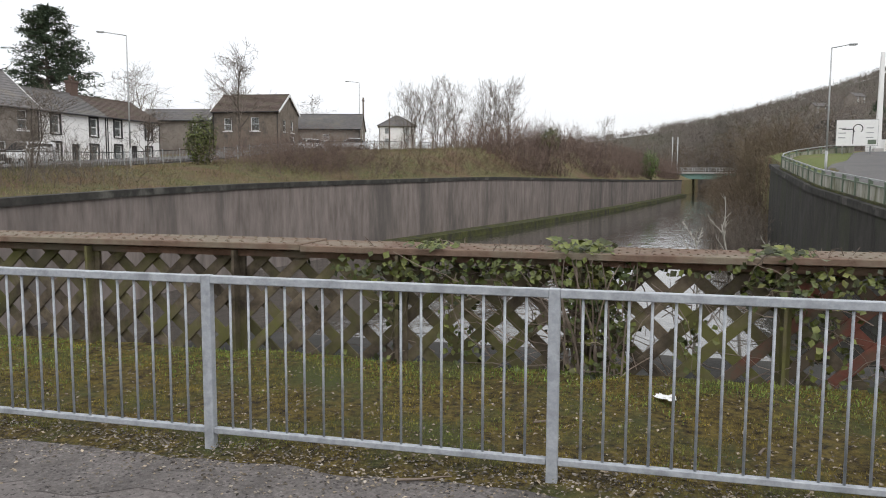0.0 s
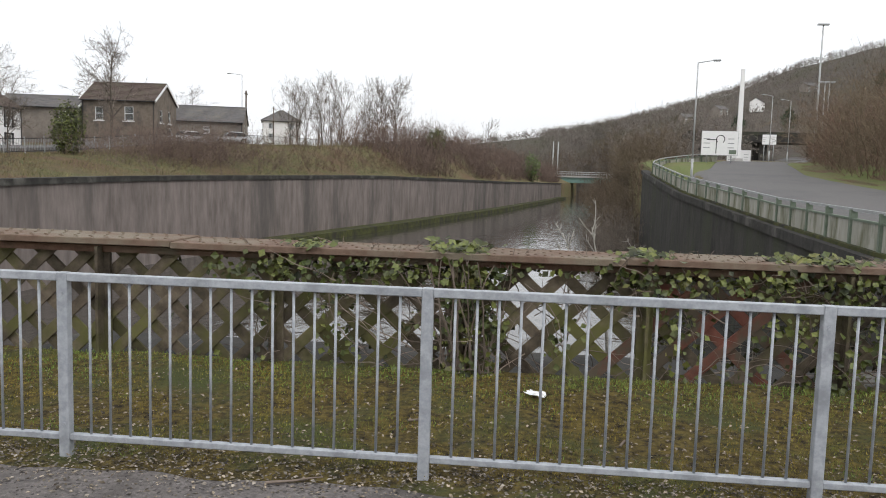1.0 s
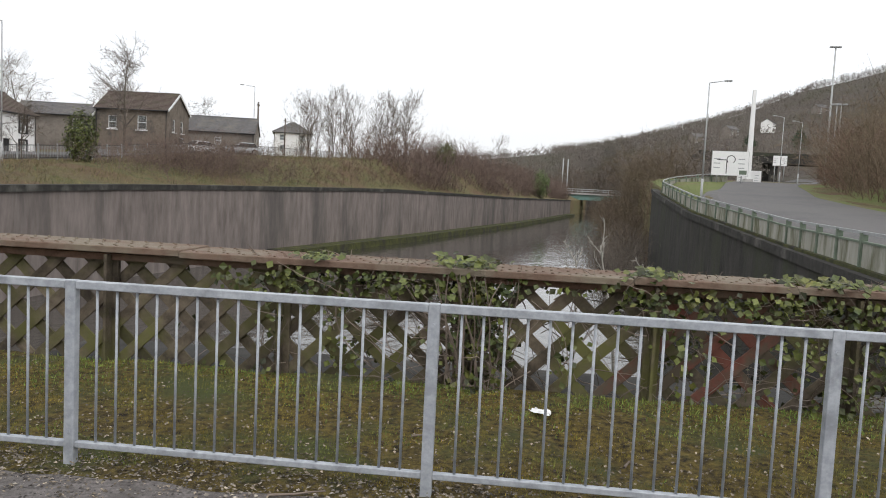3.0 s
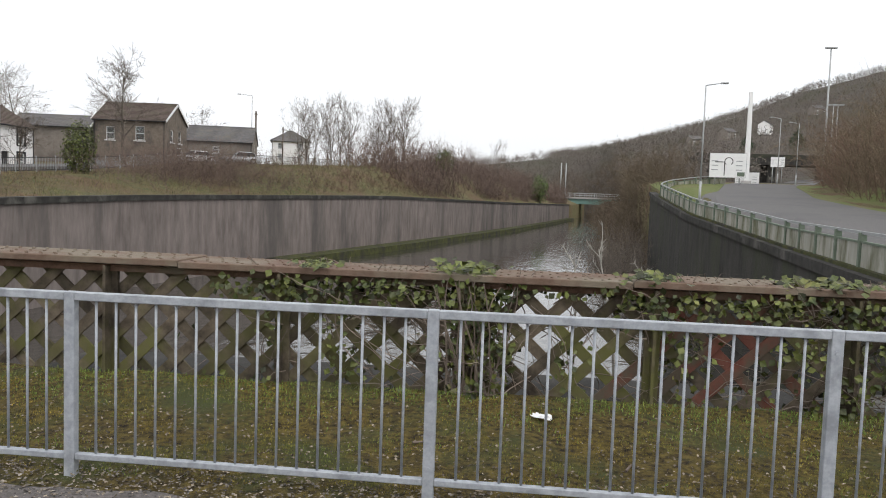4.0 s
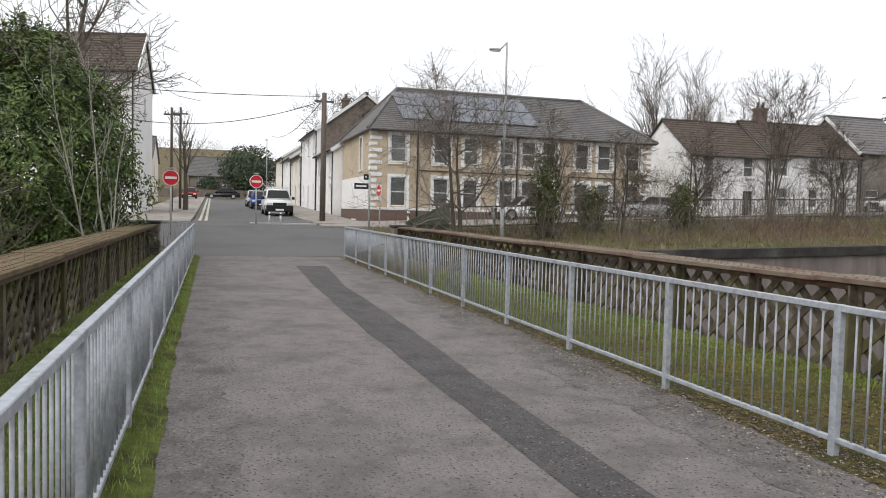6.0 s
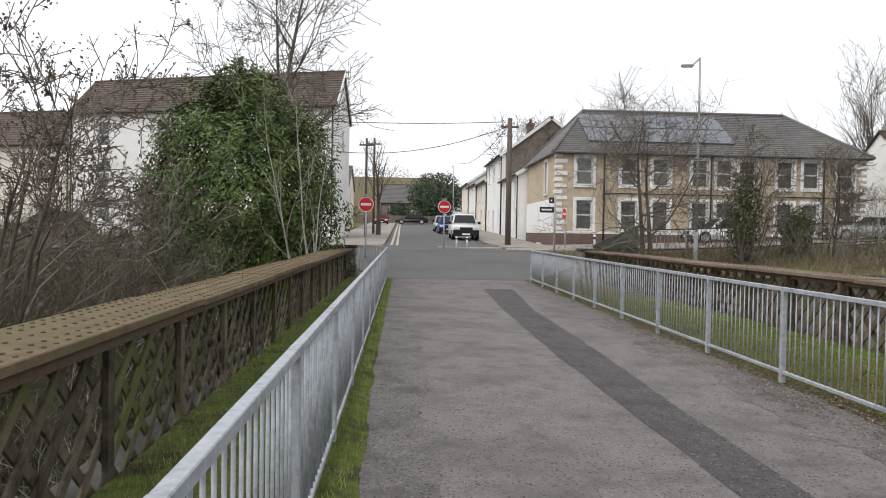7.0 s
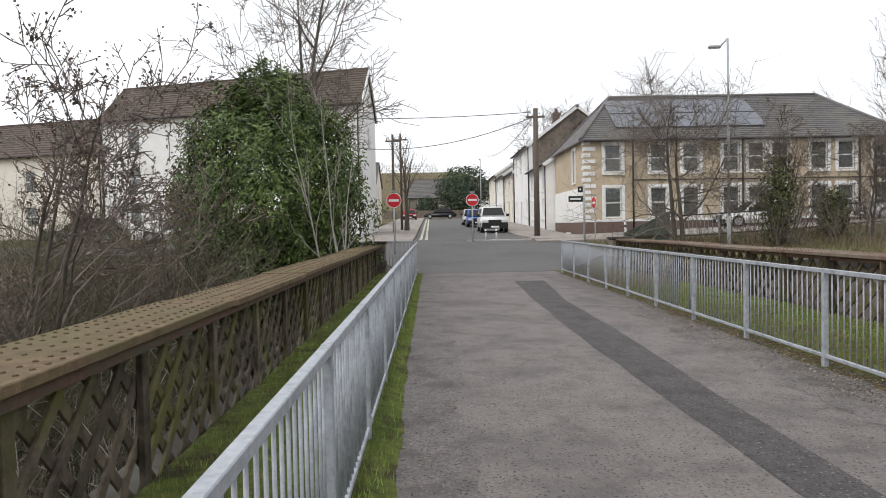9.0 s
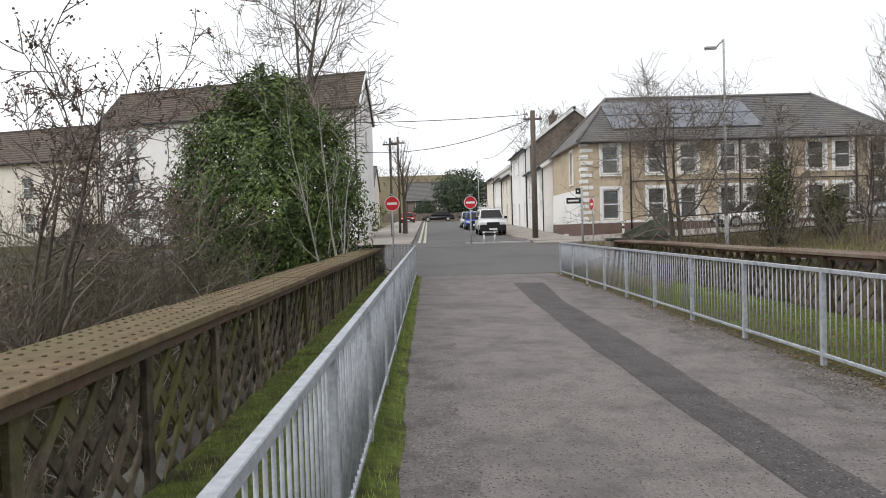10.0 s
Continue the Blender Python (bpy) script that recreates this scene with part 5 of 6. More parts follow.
thicket("bank_scrub", [q for q in spread_over(R, 2700, lambda r, y: XL(y) - 1.2 - abs(r.gauss(0, 7)), lambda r: r.uniform(100, 262)) if noise.noise(Vector((q[0] * 0.12, q[1] * 0.05, 5))) > -0.22], "reddish-brown bare scrub above the flood wall", MV["redtwig"], 36, h=(2.2, 6.0), r=0.04, twigs=11, lean=0.5)
thicket("bank_scrub", spread_over(R, 520, lambda r, y: XL(y) - 1.6 - abs(r.gauss(0, 5)), lambda r: r.uniform(66, 112)), "brown bare scrub above the flood wall", MV["scrub"], 37, h=(0.8, 2.2), r=0.024, twigs=9, lean=0.7)
leafy("holly_bush", (-33.4, 51, land(-33.4, 51)), (1.15, 1.15, 1.95), 2600, 0.24, "small green holly bush on the bank", MV["ivy"], 61, rough=0.4, depth=0.6)
leafy("green_bush", (-14, 128, land(-14, 128)), (1.8, 1.8, 2.2), 1500, 0.4, "dull green evergreen bush above the wall", MV["ivy"], 62, rough=0.5, depth=0.6)
leafy("green_bush", (4.0, 196, land(4.0, 196)), (2.2, 2.2, 3.6), 1500, 0.5, "dull green evergreen bush above the wall", MV["laurel"], 63, rough=0.5, depth=0.6)
bare_tree(pose(-40.8, 70.4, land(-40.8, 70.4)), 10.8, "bare tree before the dark stone house", 71, r=0.17, kids=(14, 7, 5, 3), spread=54, up=0.12, twig=0.012, bare=0.25, ratio=0.5)
# tall bare trees beyond the roofs, built once and copied
far_tree = bare_tree(pose(-60, 34, 3.0), 11.5, "bare tree standing beyond the roofs", 72, r=0.14, kids=(11, 6, 4, 3), spread=32, up=0.2, twig=0.009, bare=0.08, stems=3, lean=0.06, ratio=0.55)
far_round = bare_tree(pose(-62, 84, 5.0), 10.0, "bare round-headed tree beyond the houses", 73, r=0.15, kids=(12, 6, 5, 3), spread=50, up=0.08, twig=0.009, bare=0.2, stems=1, lean=0.1, ratio=0.55)
for px, py, s, ob in ((-61, 38, 1.0, far_tree), (-63, 41.5, 0.85, far_tree), (-63, 45, 0.8, far_tree), (-62, 49, 0.7, far_round), (-66, 30, 0.7, far_tree), (-64, 9, 0.95, far_round), (-60, 13, 0.8, far_tree), (-66, 19, 0.75, far_tree), (-70, 5, 1.0, far_round), (-76, 8.5, 1.0, far_round),
                      (-68, 90, 1.0, far_round), (-57, 95, 0.85, far_round), (-60, 105, 0.9, far_tree), (-50, 112, 0.8, far_round)):
    copy_thing(ob, pose(px, py, land(px, py), 0, 0, R.uniform(0, 360)) @ Matrix.Scale(s, 4))
row_tree = bare_tree(pose(-43, 139, land(-43, 139)), 12.5, "slim bare tree in a row beside the valley road", 74, r=0.09, kids=(10, 5, 4, 3), spread=36, up=0.18, twig=0.010, bare=0.1, stems=2, lean=0.05, ratio=0.5, group="row of bare trees")
for k in range(15):
    px, py = -42.5 + k * 1.45 + R.gauss(0, 0.6), 139 + R.uniform(-6, 10)
    copy_thing(row_tree, pose(px, py, land(px, py), 0, 0, R.uniform(0, 360)) @ Matrix.Scale(R.uniform(0.72, 1.08), 4))
for k in range(10):
    py = 180 + k * 14
    px = XL(py) - R.uniform(3, 16)
    copy_thing(row_tree, pose(px, py, land(px, py), 0, 0, R.uniform(0, 360)) @ Matrix.Scale(R.uniform(0.5, 0.8), 4))


def conifer(px, py, h, r, label, seed):
    rng = random.Random(seed)
    z = land(px, py)
    t = thing("conifer_tree", pose(px, py, z), label, "tree", "conifers")
    S, G, V, F = [], [], [], []
    limb(S, G, Vector((0, 0, -0.4)), Vector((0, 0, 1)), h, 0.28, 0.03, 7, 8, rng, 0.01, 0.1)
    for k in range(300):
        f = rng.uniform(0.12, 0.98)
        L = r * min(1.0, 1.25 * (1 - f) ** 0.6) * (0.75 + 0.25 * min(1, f * 5)) * rng.uniform(0.6, 1.1)
        a = rng.uniform(0, math.tau)
        d = Vector((math.cos(a), math.sin(a), rng.uniform(-0.25, 0.35)))
        p0 = Vector((0, 0, f * h))
        spike(S, G, p0, p0 + d * L, 0.05)
        for j in range(64):
            g = rng.uniform(0.15, 1.0) ** 0.6
            p = p0 + d * L * g + Vector((rng.gauss(0, 0.16), rng.gauss(0, 0.16), rng.gauss(0, 0.10)))
            n = (Vector((0, 0, 1)) + Vector((rng.gauss(0, 0.6), rng.gauss(0, 0.6), 0))).normalized()
            leaf(V, F, p, n, rng.uniform(0.25, 0.55), rng, 0.3)
    raw("trunk", S, G, MV["bark"], t, True)
    raw("crown", V, F, MV["conifer"], t)


conifer(-55.6, 60.3, 15.0, 5.9, "tall dark conifer behind the whitewashed cottages", 81)
# pollarded street tree and dark tree at the head of the street
bare_tree(pose(-56, -5.9, land(-56, -5.9)), 6.6, "pollarded street tree with upright bare shoots", 82, r=0.22, kids=(24, 5), spread=42, up=0.45, bare=0.42, ratio=0.55, twig=0.012)
leafy("dark_evergreen", (-118, 1.0, land(-118, 1)), (4.2, 4.2, 4.0), 5200, 0.5, "dark rounded evergreen at the head of the street", MV["conifer"], 83, rough=0.3, depth=0.5)
leafy("dark_evergreen", (-121, -4.6, land(-121, -4.6)), (1.8, 1.8, 1.6), 1500, 0.4, "dark clipped shrub at the head of the street", MV["conifer"], 84, rough=0.3, depth=0.5)
boxed("garden_wall", -113.5, -16, land(-113, -4) - 0.5, -113, 6, land(-113, -4) + 1.2, MV["stone"])
tagged(bpy.data.objects["garden_wall"], "low stone garden wall at the head of the street", "garden wall")

# right bank: willow scrub, road bank scrub
thicket("river_scrub", spread_over(R, 1500, lambda r, y: max(3.4 + 0.09 * (y + 4), XR(y) - 1.0 + r.gauss(0, 3.5)), lambda r: r.uniform(72, 200), lambda x, y: max(-4.9, min(land(x, y), -4.0 + 0.4 * (x - XR(y) + 8)))), "brown bare willow scrub at the river's edge", MV["willow"], 38, h=(2.5, 7.0), r=0.03, twigs=12, lean=0.3)
thicket("river_scrub", spread_over(R, 800, lambda r, y: max(4.0 + 0.09 * (y + 4), XR(y) + r.gauss(0, 2.6)), lambda r: r.uniform(84, 150), lambda x, y: max(-4.9, min(land(x, y), -3.0 + 0.6 * (x - XR(y) + 6)))), "tall rounded brown willows at the river's edge", MV["willow"], 86, h=(4.0, 7.6), r=0.034, twigs=16, lean=0.3)
thicket("valley_scrub", spread_over(R, 1400, lambda r, y: r.uniform(XL(y) - 20, XR(y) + 10), lambda r: r.uniform(338, 425)), "brown willow scrub across the valley floor beyond the bridge", MV["willow"], 85, h=(2.5, 7.5), r=0.12, twigs=4, lean=0.55)
thicket("river_scrub", spread_over(R, 500, lambda r, y: XR(y) - 2.5 + r.gauss(0, 1.2), lambda r: r.uniform(58, 95), lambda x, y: -4.9), "dark bare scrub below the road wall", MV["twig"], 39, h=(1.5, 4.5), r=0.02, twigs=9)
thicket("road_bank_scrub", spread_over(R, 1600, lambda r, y: ROADX(y) + 5.8 + abs(r.gauss(0, 6)), lambda r: r.uniform(30, 95)), "dense brown bare scrub on the road bank", MV["scrub"], 40, h=(2.0, 8.0), r=0.022, twigs=13, lean=0.45)

# woods on the valley sides
V, F = [], []
rng = random.Random(77)
spots = []
for k in range(8300):
    if k % 5:
        y = rng.uniform(105, 680)
        x = XR(y) + 6 + abs(rng.gauss(0, 130))
        if abs(x - ROADX(y)) < 7 and y < 260:
            continue
    else:
        y = rng.uniform(330, 680)
        x = XL(y) + 20 - abs(rng.gauss(0, 110))
    spots.append((x, y))
for k in range(2600):
    y = rng.uniform(98, 420)
    x = XR(y) + 1 + abs(rng.gauss(0, 30))
    if abs(x - ROADX(y)) > 8 or y > 260:
        spots.append((x, y))
for k in range(1500):
    y = rng.uniform(392, 640)
    spots.append((rng.uniform(XL(y) - 25, XR(y) + 40), y))
for k in range(900):
    y = rng.uniform(345, 430)
    spots.append((XL(y) + 30 - rng.random() * 90, y))
for k in range(900):
    spots.append((-190 - rng.random() * 380, rng.gauss(-20, 90)))
hill_homes = ((84, 402, 20), (99, 392, 35), (118, 388, 60), (150, 420, 20))
for x, y in spots:
    if any(abs(x - a - (y - b) * a / b) < 5 and -22 < y - b < 6 for a, b, c in hill_homes):
        continue
    z = land(x, y)
    h = rng.uniform(3.0, 8.5)
    slim = min(1.0, y / 420) if y > 0 else 0.6
    wide = rng.uniform(1.5, 3.2)
    mid = Vector((x, y, z + h * 0.45))
    for j in range(11 if y > 260 or y < 0 else 14):
        # twigs of a rounded crown, fanning out from its middle
        v = Vector((rng.gauss(0, 1), rng.gauss(0, 1), rng.gauss(0.35, 0.8))).normalized()
        g = rng.uniform(0.0, 0.5)
        p = mid + Vector((v.x * wide * g, v.y * wide * g, v.z * h * 0.5 * g - h * 0.1))
        q = mid + Vector((v.x * wide, v.y * wide, v.z * h * 0.55)) * rng.uniform(0.8, 1.0)
        q += Vector((rng.gauss(0, 0.5), rng.gauss(0, 0.5), rng.gauss(0, 0.5)))
        if j < 3:
            spike(V, F, p, q, rng.uniform(0.10, 0.22) * slim)
        else:
            leaf(V, F, q - Vector((0, 0, rng.random() * h * 0.35)), Vector((rng.gauss(0, 0.35), -0.7, rng.gauss(0.7, 0.3))).normalized(), rng.uniform(0.6, 1.3) * (0.5 + 0.5 * slim), rng, 0.34)
tagged(raw("woods", V, F, MV["woods"]), "bare brown winter woods on the valley sides", "woods", kind="stuff")
hill_fir = [(104, 262), (112, 270), (121, 268), (96, 282), (131, 284), (170, 380), (84, 300)]
for k, (px, py) in enumerate(hill_fir):
    leafy("hill_fir", (px, py, land(px, py)), (2.6, 2.6, 4.2), 1100, 0.9, "dark evergreen tree on the hillside", MV["conifer"], 90 + k, rough=0.4, depth=0.5, egg=0.6, group="hillside evergreens")
for k, (px, py, yw) in enumerate(hill_homes):
    house("hill_house", pose(px, py, land(px, py) + 0.6, 0, 0, yw), 7, 5.5, 3.8, 5.6, MV["white" if k == 2 else "greyrender"], MV["slate"], "small pale house on the wooded hillside",
          front=[(1.2, 2.4, 1.1, 1.0), (5.2, 2.4, 1.1, 1.0), (1.2, 0.6, 1.1, 1.1), (5.2, 0.6, 1.1, 1.1)], group="hillside houses", gutter=False)

# ---- far road bridge over the river ----
fb = thing("far_bridge", pose(6, 300, -2.9), "teal steel girder road bridge across the river", "bridge")
teal = mat("teal_steel", (0.13, 0.23, 0.20), (0.18, 0.29, 0.26), 2, 0.6, 0.1, 20)
for y in (0, 8):
    boxed("girder", 8, y, 3.2, 52, y + 0.5, 5.3, teal, fb)
boxed("deck", 8, -0.6, 5.3, 52, 9.2, 5.9, M["kerb"], fb)
for y in (-0.5, 9.0):
    for z in (6.6, 7.4):
        boxed("rail", 8, y, z, 52, y + 0.1, z + 0.14, MV["lamp"], fb)
    for k in range(22):
        boxed("rail_post", 8 + k * 2, y, 5.9, 8.14 + k * 2, y + 0.1, 7.4, MV["lamp"], fb)
boxed("abutment", 6, -0.7, -6, 13.4, 9.2, 3.2, M["wall"], fb)
boxed("abutment", 36, -0.7, -6, 52, 9.2, 3.2, M["wall"], fb)

# ---- parapet along the right bank ----
pts = [(XR(y) + 0.35, float(y), ZR(y)) for y in range(-4, 62, 1)] + [(12.0, 64, 2.3), (12.9, 67, 2.6), (14.3, 70, 2.9), (16.2, 72.8, 3.2), (18.4, 75.2, 3.5), (21, 77, 3.7)]
acc, along = 0.0, [0.0]
for a, b in zip(pts, pts[1:]):
    acc += math.dist(a[:2], b[:2])
    along.append(acc)
at = [np.interp(np.arange(0, acc, 2.4), along, [p[i] for p in pts]) for i in range(3)]
for k in range(len(at[0]) - 1):
    a, b = Vector((at[0][k], at[1][k], at[2][k])), Vector((at[0][k + 1], at[1][k + 1], at[2][k + 1]))
    d = b - a
    L = math.hypot(d.x, d.y)
    rise = d.z / L
    pp = thing("road_parapet_panel", pose(*a, 0, 0, math.degrees(math.atan2(d.y, d.x))), "pale weathered panel parapet with green posts above the river wall", "parapet", "road parapet")
    sh = Matrix(((1, 0, 0, 0), (0, 1, 0, 0), (rise, 0, 1, 0), (0, 0, 0, 1)))
    for nm, q, mm in (("panel", (0.08, -0.03, 0.1, L - 0.08, 0.03, 0.74), MV["panel"]), ("plinth", (0, -0.2, -0.08, L, 0.2, 0.1), M["moss_ledge"]), ("post", (-0.07, -0.09, 0.1, 0.07, 0.09, 1.02), MV["green"]),
                      ("top_rail", (0, -0.04, 0.98, L, 0.04, 1.06), MV["signgrey"]), ("cap_rail", (0.08, -0.06, 0.74, L - 0.08, 0.06, 0.80), MV["green"])):
        bm = B()
        box(bm, *q)
        bm.transform(sh)
        part(nm, bm, mm, pp)
    bm = B()
    for j in range(9):
        box(bm, 0.25 + j * 0.24, -0.045, 0.12, 0.29 + j * 0.24, -0.031, 0.73)
    bm.transform(sh)
    part("ribbing", bm, MV["panel"], pp)

# ---- fence along the left bank road ----
def fence_panel():
    f = thing("bank_fence_panel", Matrix(), "dark metal railing along the river bank", "fence", "bank fence")
    boxed("post", -0.04, -0.04, -0.3, 0.04, 0.04, 1.25, MV["signgrey"], f)
    boxed("rail", 0.04, -0.02, 1.1, 2.36, 0.02, 1.16, MV["dark"], f)
    boxed("rail", 0.04, -0.02, 0.15, 2.36, 0.02, 0.2, MV["dark"], f)
    bm = B()
    tube(bm, (0, 0, 0.16), (0, 0, 1.12), 0.014, n=5)
    me = bpy.data.meshes.new("bar")
    bm.to_mesh(me), bm.free()
    me.materials.append(MV["signgrey"])
    for k in range(11):
        shared("bar", me, f, pose(0.2 + k * 0.19, 0, 0))
    return f


fpn = None
y = 7.0
while y < 165:
    fx = line([0, 7, 44, 70, 100, 165], [-35.5, -35.5, -36.3, -36.4, -34.0, -27.5])
    a, b = Vector((fx(y), y, land(fx(y), y))), Vector((fx(y + 2.4), y + 2.4, land(fx(y + 2.4), y + 2.4)))
    d = b - a
    m = pose(*a, 0, -math.degrees(math.atan2(d.z, math.hypot(d.x, d.y))), math.degrees(math.atan2(d.y, d.x)))
    if fpn is None:
        fpn = fence_panel()
        fpn.matrix_basis = m
    else:
        copy_thing(fpn, m)
    y += 2.4
# sloping boarded fence by the corner
wf = thing("board_fence", pose(-35.3, 6.9, land(-35.3, 6.9), 0, 0, -40), "weathered green-brown boarded fence sloping to the bridge end", "fence")
for k in range(24):
    h0 = 0.5 + 0.9 * k / 24
    boxed("board", 4.4 - k * 0.2, -0.02, -0.3, 4.59 - k * 0.2, 0.02, h0, MV["green"], wf)
boxed("rail", -0.4, 0.02, 0.25, 4.6, 0.08, 0.33, MV["pole"], wf)

# ---- signs and masts beside the right road ----
def big_sign(px, py, yaw, w, h, foot, label, diagram=False):
    s = thing("direction_sign", pose(px, py, land(px, py), 0, 0, yaw), label, "road sign", "direction signs")
    boxed("board", -w / 2, -0.03, foot, w / 2, 0.03, foot + h, MV["signgrey"], s)
    boxed("face", -w / 2 + 0.03, -0.04, foot + 0.03, w / 2 - 0.03, -0.031, foot + h - 0.03, MV["paint"], s)
    for x in (-w * 0.33, w * 0.33):
        bm = B()
        tube(bm, (x, 0.08, -0.3), (x, 0.08, foot + h - 0.1), 0.06, n=8)
        part("leg", bm, MV["lamp"], s)
    if diagram:
        bm = B()
        n = 18
        c = Vector((w * 0.02, -0.045, foot + h * 0.66))
        for k in range(n):
            a0, a1 = -0.9 + k * 4.9 / n, -0.9 + (k + 1) * 4.9 / n
            q = [c + Vector((math.cos(a) * r, 0, math.sin(a) * r)) for a, r in ((a0, 0.34), (a1, 0.34), (a1, 0.42), (a0, 0.42))]
            bm.faces.new([bm.verts.new(p) for p in q[::-1]])
        box(bm, c.x - 0.04 - 0.38, -0.047, foot + 0.2, c.x + 0.04 - 0.38, -0.044, foot + h * 0.62)
        box(bm, c.x - 1.3, -0.047, foot + h * 0.62, c.x - 0.38, -0.044, foot + h * 0.655)
        part("route_diagram", bm, MV["dark"], s)
        boxed("green_patch", w * 0.26, -0.048, foot + 0.15, w * 0.46, -0.043, foot + 0.55, MV["green"], s)
    for k in range(3):
        for sx in (-1, 1):
            boxed("lettering", sx * w * 0.33 - w * 0.11, -0.046, foot + h * (0.3 + 0.18 * k), sx * w * 0.33 + w * 0.06, -0.042, foot + h * (0.335 + 0.18 * k), MV["signgrey"], s)
    return s


big_sign(20.1, 74.0, -8, 3.45, 2.4, 4.4 - land(20.1, 74), "large white direction sign with a roundabout diagram", True)
big_sign(24.9, 84.5, -8, 2.55, 1.6, 3.85 - land(24.9, 84.5), "white direction sign beside the slip road")
big_sign(39.8, 122, -8, 2.1, 1.6, 8.0 - land(39.8, 122), "white direction sign beside the upper road")
mono = thing("white_column", pose(24.4, 83.1, land(24.4, 83.1)), "tall slender white column beside the road", "column")
bm = B()
tube(bm, (0, 0, -0.3), (0, 0, 10.0), 0.36, 0.24, 4)
part("shaft", bm, MV["paint"], mono)
bm = B()
tube(bm, (0, 0, -0.3), (0, 0, 0.35), 0.7, 0.6, 4)
part("base", bm, M["kerb"], mono)
for px, py, h, r in ((48.9, 128, 21.5, 0.2), (51.0, 131, 12.4, 0.14), (51.9, 131.5, 12.4, 0.14)):
    ms = thing("light_mast", pose(px, py, land(px, py)), "tall steel lighting mast above the road", "light mast", "light masts")
    bm = B()
    tube(bm, (0, 0, -2), (0, 0, h), r, r * 0.6, 8)
    part("column", bm, MV["lamp"], ms)
    bm = B()
    box(bm, -0.9, -0.25, h, 0.9, 0.25, h + 0.25, 0.03)
    part("lamp_head", bm, MV["signgrey"], ms)
via = thing("viaduct", pose(30, 135, land(40, 135)), "dark concrete road viaduct crossing the valley side", "viaduct")
boxed("deck", 0, 0, 3.2, 44, 6, 4.4, M["coping"], via)
boxed("parapet", 0, -0.2, 4.4, 44, 0.05, 5.0, M["wall_shade"], via)
for k in range(5):
    boxed("pier", 3 + k * 9.5, 1, -6, 4.4 + k * 9.5, 5, 3.2, M["coping"], via)

# ---- ivy on the girder ----
rng = random.Random(5)
V, F, S, G = [], [], [], []


def ivy_density(x, z):
    d = 0.0
    if x > -1.75:
        d = max(d, smooth((z - 0.7) / 0.16) * (0.75 + 0.5 * noise.noise(Vector((x * 2.2, 0, 3)))))
    d = max(d, 1.0 - abs(x - 0.12) / 0.34)
    if 0.42 < x < 1.15:
        d = max(0.35 * smooth((z - 0.84) / 0.1), 0.4 * noise.noise(Vector((x * 3.2, z * 3.2, 8))) - 0.05)
    if x > 1.2:
        d = max(d, 0.02 + 0.55 * noise.noise(Vector((x * 2.0, z * 2.4, 1))) + (0.3 if x > 2.5 else 0.0))
    if -1.7 < x < -0.2:
        d = max(d, 0.02 + 0.5 * noise.noise(Vector((x * 2.6, z * 2.6, 6))))
    if -2.4 < x < -1.6:
        d = max(d, 0.25 * noise.noise(Vector((x * 3, z * 3, 2))))
    return d


n = 0
while n < 6200:
    x, z = rng.uniform(-2.4, 7.5), rng.uniform(0.02, 0.96)
    if rng.random() > ivy_density(x, z):
        continue
    y = GR + rng.choice((-0.05, -0.09, 0.16, 0.2)) + rng.gauss(0, 0.025)
    nrm = Vector((rng.gauss(0, 0.7), -1 + rng.gauss(0, 0.4), rng.gauss(0.4, 0.7))).normalized()
    leaf(V, F, Vector((x, y, z)), nrm, rng.uniform(0.03, 0.075), rng, 0.9)
    n += 1
for cx, wd, hh in ((0.02, 0.2, 0.10), (1.45, 0.16, 0.05), (2.75, 0.3, 0.06), (3.8, 0.4, 0.07), (-1.2, 0.12, 0.03)):
    for k in range(int(380 * wd * 2)):
        x = rng.gauss(cx, wd * 0.6)
        leaf(V, F, Vector((x, GR + 0.15 + rng.gauss(0, 0.12), 1.035 + abs(rng.gauss(0, hh * 0.35)))), Vector((rng.gauss(0, 0.4), rng.gauss(-0.4, 0.4), 1)).normalized(), rng.uniform(0.045, 0.085), rng, 0.95)
tagged(raw("ivy_leaves", V, F, MV["ivy"]), "green ivy leaves climbing over the lattice girder", "ivy", kind="stuff")
for k in range(1300):
    x, z = rng.uniform(-1.7, 7.0), rng.uniform(0.0, 0.9)
    if rng.random() > ivy_density(x, z) + 0.25:
        continue
    d = Vector((rng.gauss(0, 1), 0, rng.gauss(0.2, 0.6))).normalized()
    limb(S, G, Vector((x, GR + rng.choice((-0.04, 0.15, 0.19)), z)), d, rng.uniform(0.3, 0.9), rng.uniform(0.003, 0.007), 0.002, 3, 6, rng, 0.2, -0.02)
for k in range(26):
    x = rng.gauss(0.1, 0.12)
    limb(S, G, Vector((x, GR - 0.05, 0.0)), Vector((rng.gauss(0, 0.1), 0, 1)).normalized(), 1.0, 0.011, 0.005, 4, 8, rng, 0.09, 0.05)
tagged(raw("ivy_stems", [(a, b, min(c, 1.1)) for a, b, c in S], G, MV["ivystem"]), "tangled brown ivy stems on the lattice girder", "ivy", kind="stuff")
for px, py, h, sd in ((1.35, 3.0, 1.45, 3), (1.65, 2.9, 1.2, 4), (2.45, 2.55, 1.2, 6), (0.95, 3.2, 1.25, 7)):
    bare_tree(pose(px, py, -0.1), h, "pale bare sapling growing beside the girder", sd, r=0.02, kids=(6, 4), spread=38, up=0.1, bare=0.7, ratio=0.35, twig=0.004, bark="palebark", group="bare saplings", name="sapling")
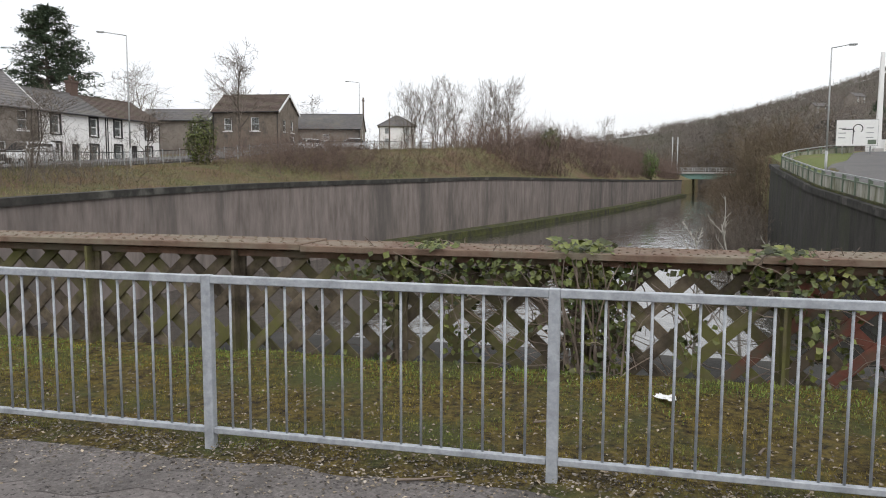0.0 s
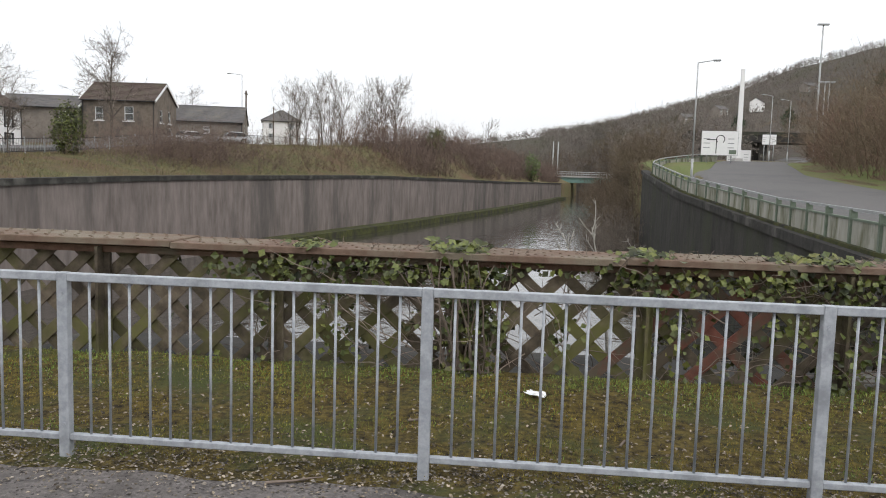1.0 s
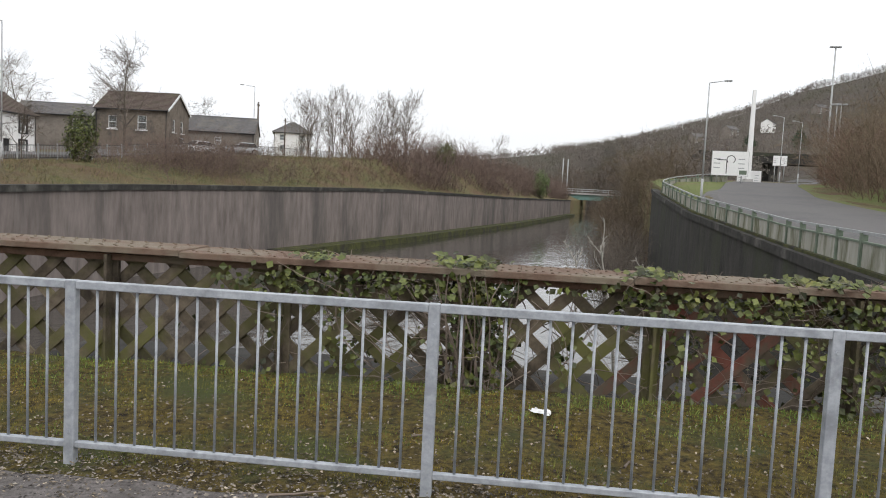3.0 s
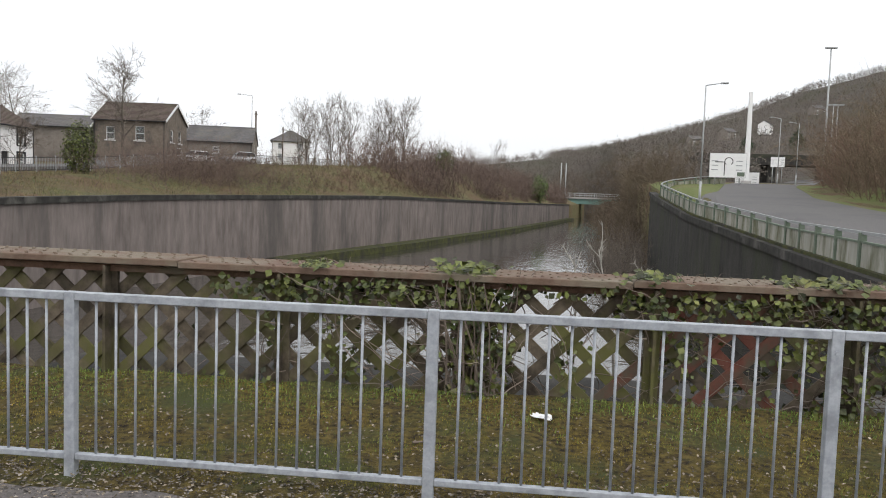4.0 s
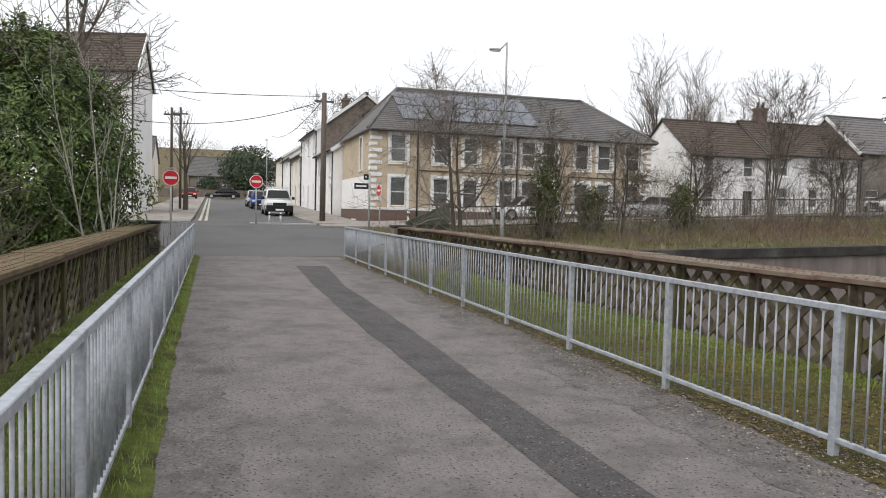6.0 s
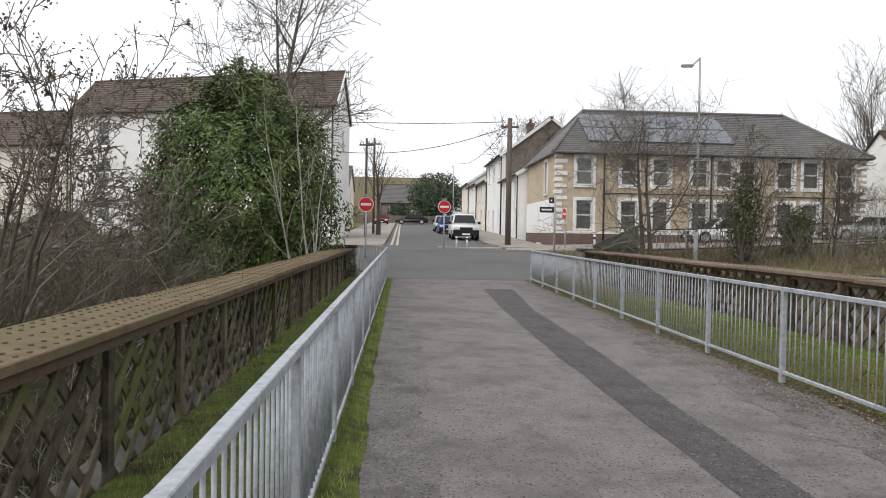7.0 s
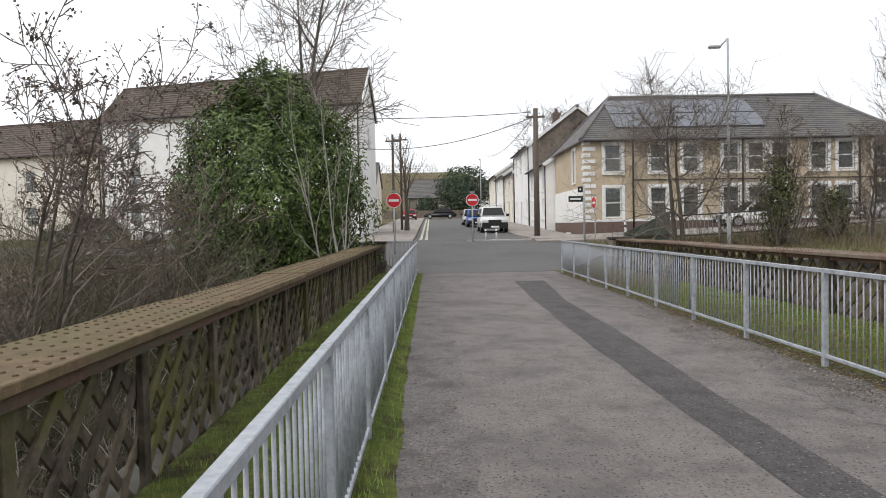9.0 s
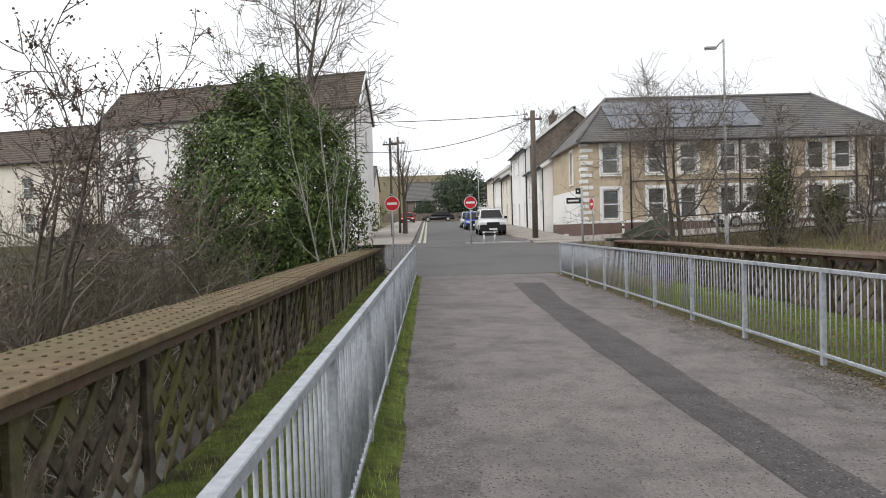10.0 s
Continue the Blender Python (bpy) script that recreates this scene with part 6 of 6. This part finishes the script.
boxed("girder_ledge", -4, GR + 0.5, -0.4, 6, GR + 1.6, -0.1, M["coping"])
tagged(bpy.data.objects["girder_ledge"], "narrow dark ledge outside the girder", "ledge", kind="structure")

# ---- grass and litter on the verges ----
V, F = [], []
rng = random.Random(9)


def blade(x, y, z, h):
    a = rng.uniform(0, math.tau)
    w = 0.0015 + 0.003 * rng.random()
    i = len(V)
    lx, ly = rng.gauss(0, 0.35) * h, rng.gauss(0, 0.35) * h
    V.extend(((x - math.cos(a) * w, y - math.sin(a) * w, z), (x + math.cos(a) * w, y + math.sin(a) * w, z), (x + lx, y + ly, z + h)))
    F.append((i, i + 1, i + 2))


n = 0
while n < 130000:
    x = rng.uniform(-18, 4.5)
    y = rng.uniform(0.1, 2.0)
    dens = smooth((y - 0.7) / 1.2) * 0.6 + 0.7 * noise.noise(Vector((x * 1.9, y * 1.9, 2))) - 0.02 - 0.12 + 0.75 * smooth((-3.5 - x) / 4)
    n += 1
    if rng.random() < dens:
        blade(x, y, verge_z(x, y) + 0.01 + 0.05 * smooth((y - 0.6) / 1.2), rng.uniform(0.008, 0.04) * (0.6 + 0.5 * dens))
n = 0
while n < 45000:
    x = -24 + 24.5 * rng.random() ** 0.6
    y = rng.uniform(GL, edge_l(x) - 0.02)
    n += 1
    if rng.random() < 0.65 + 0.5 * noise.noise(Vector((x * 2, y * 2, 7))):
        blade(x, y, verge_z(x, y) + 0.02, rng.uniform(0.025, 0.075))
tagged(raw("grass", V, F, M["grass"]), "short winter grass and moss on the verges", "grass", kind="stuff")
V, F = [], []
for k in range(110000):
    x, y = rng.uniform(-9, 4.5), rng.uniform(-0.15, 1.95)
    if y < edge_r(x) + 0.12 or noise.noise(Vector((x * 2.3, y * 2.3, 12))) < -0.02 + 0.5 * (rng.random() - 0.5):
        continue
    blade(x, y, verge_z(x, y) + 0.008 + 0.05 * smooth((y - 0.6) / 1.2), rng.uniform(0.005, 0.018))
tagged(raw("moss_tufts", V, F, M["moss_tuft"]), "ochre and green moss tufts on the verge", "moss", kind="stuff")
V, F = [], []
for k in range(21000):
    x = rng.uniform(-14, 5)
    y = 0.1 + rng.gauss(0, 0.35) if k % 2 else rng.uniform(-0.5, 1.9)
    if y > 1.95:
        continue
    z = (0.006 if y < edge_r(x) else min(verge_z(x, y), 0.006 + max(0.0, y - edge_r(x)) * 0.06) + 0.05 * smooth((y - 0.6) / 1.2) + 0.006)
    leaf(V, F, Vector((x, y, z)), Vector((rng.gauss(0, 0.3), rng.gauss(0, 0.3), 1)).normalized(), rng.uniform(0.008, 0.034), rng, 0.6)
V2, F2 = [], []
for k in range(42000):
    x, y = rng.uniform(-24, 4), 0.12 - abs(rng.gauss(0, 0.42))
    if rng.random() > 0.75 * math.exp((y - 0.1) / 0.28) + 0.5 * noise.noise(Vector((x * 1.7, y * 4.0, 21))) * smooth((y + 0.9) / 0.5):
        continue
    leaf(V2, F2, Vector((x, y, 0.006 + 0.06 * max(0.0, y - edge_r(x)) + 0.005 * rng.random())), Vector((rng.gauss(0, 0.25), rng.gauss(0, 0.25), 1)).normalized(), rng.uniform(0.007, 0.03), rng, 0.8)
tagged(raw("edge_grit", V2, F2, M["grit"]), "dark damp grit and rotted leaves along the railing foot", "grit", kind="stuff")
tagged(raw("leaf_litter", V, F, M["litter"]), "dry brown leaf litter and grit along the railing", "leaf litter", kind="stuff")

# ---- stone piers at the girder ends, and small things on the verge ----
for y in (GR + 0.15, GL - 0.15):
    pr = thing("girder_pier", pose(-25.3, y, 0), "rough dark stone pier at the end of the girder", "pier", "girder piers")
    bm = B()
    for k in range(5):
        w = 0.29 + 0.02 * ((k * 7) % 3)
        box(bm, -w, -w, -0.3 + k * 0.26, w, w, -0.045 + k * 0.26, 0.02)
    part("stonework", bm, MV["stone"], pr)
    boxed("cap", -0.34, -0.34, 0.999, 0.34, 0.34, 1.09, M["coping"], pr, bevel=0.02)
rng = random.Random(12)
bm = B()
n = 7
grid = [[bm.verts.new((0.16 * i / n + rng.gauss(0, 0.01), 0.09 * j / n + rng.gauss(0, 0.01), 0.02 * rng.random())) for j in range(n)] for i in range(n)]
for i in range(n - 1):
    for j in range(n - 1):
        bm.faces.new((grid[i][j], grid[i + 1][j], grid[i + 1][j + 1], grid[i][j + 1]))
paper = part("paper_scrap", bm, MV["paint"], m=pose(0.55, 1.42, 0.10, 6, 4, -30))
tagged(paper, "crumpled scrap of white paper on the verge", "litter")
for k, (x, y, a, L) in enumerate(((-0.8, -0.19, 22, 0.3), (1.1, 0.55, 70, 0.3), (-0.2, 0.8, 35, 0.35), (-4.6, -0.1, 160, 0.3))):
    V, F = [], []
    limb(V, F, Vector((0, 0, 0.012)), Vector((1, 0, 0)), L, 0.009, 0.004, 5, 6, rng, 0.06, 0.0)
    st = raw("fallen_stick", V, F, MV["ivystem"], smooth=True)
    st.matrix_basis = pose(x, y, 0.004 if y < 0 else 0.05, 0, 0, a)
    tagged(st, "dry broken stick lying by the railing", "stick", "fallen sticks")
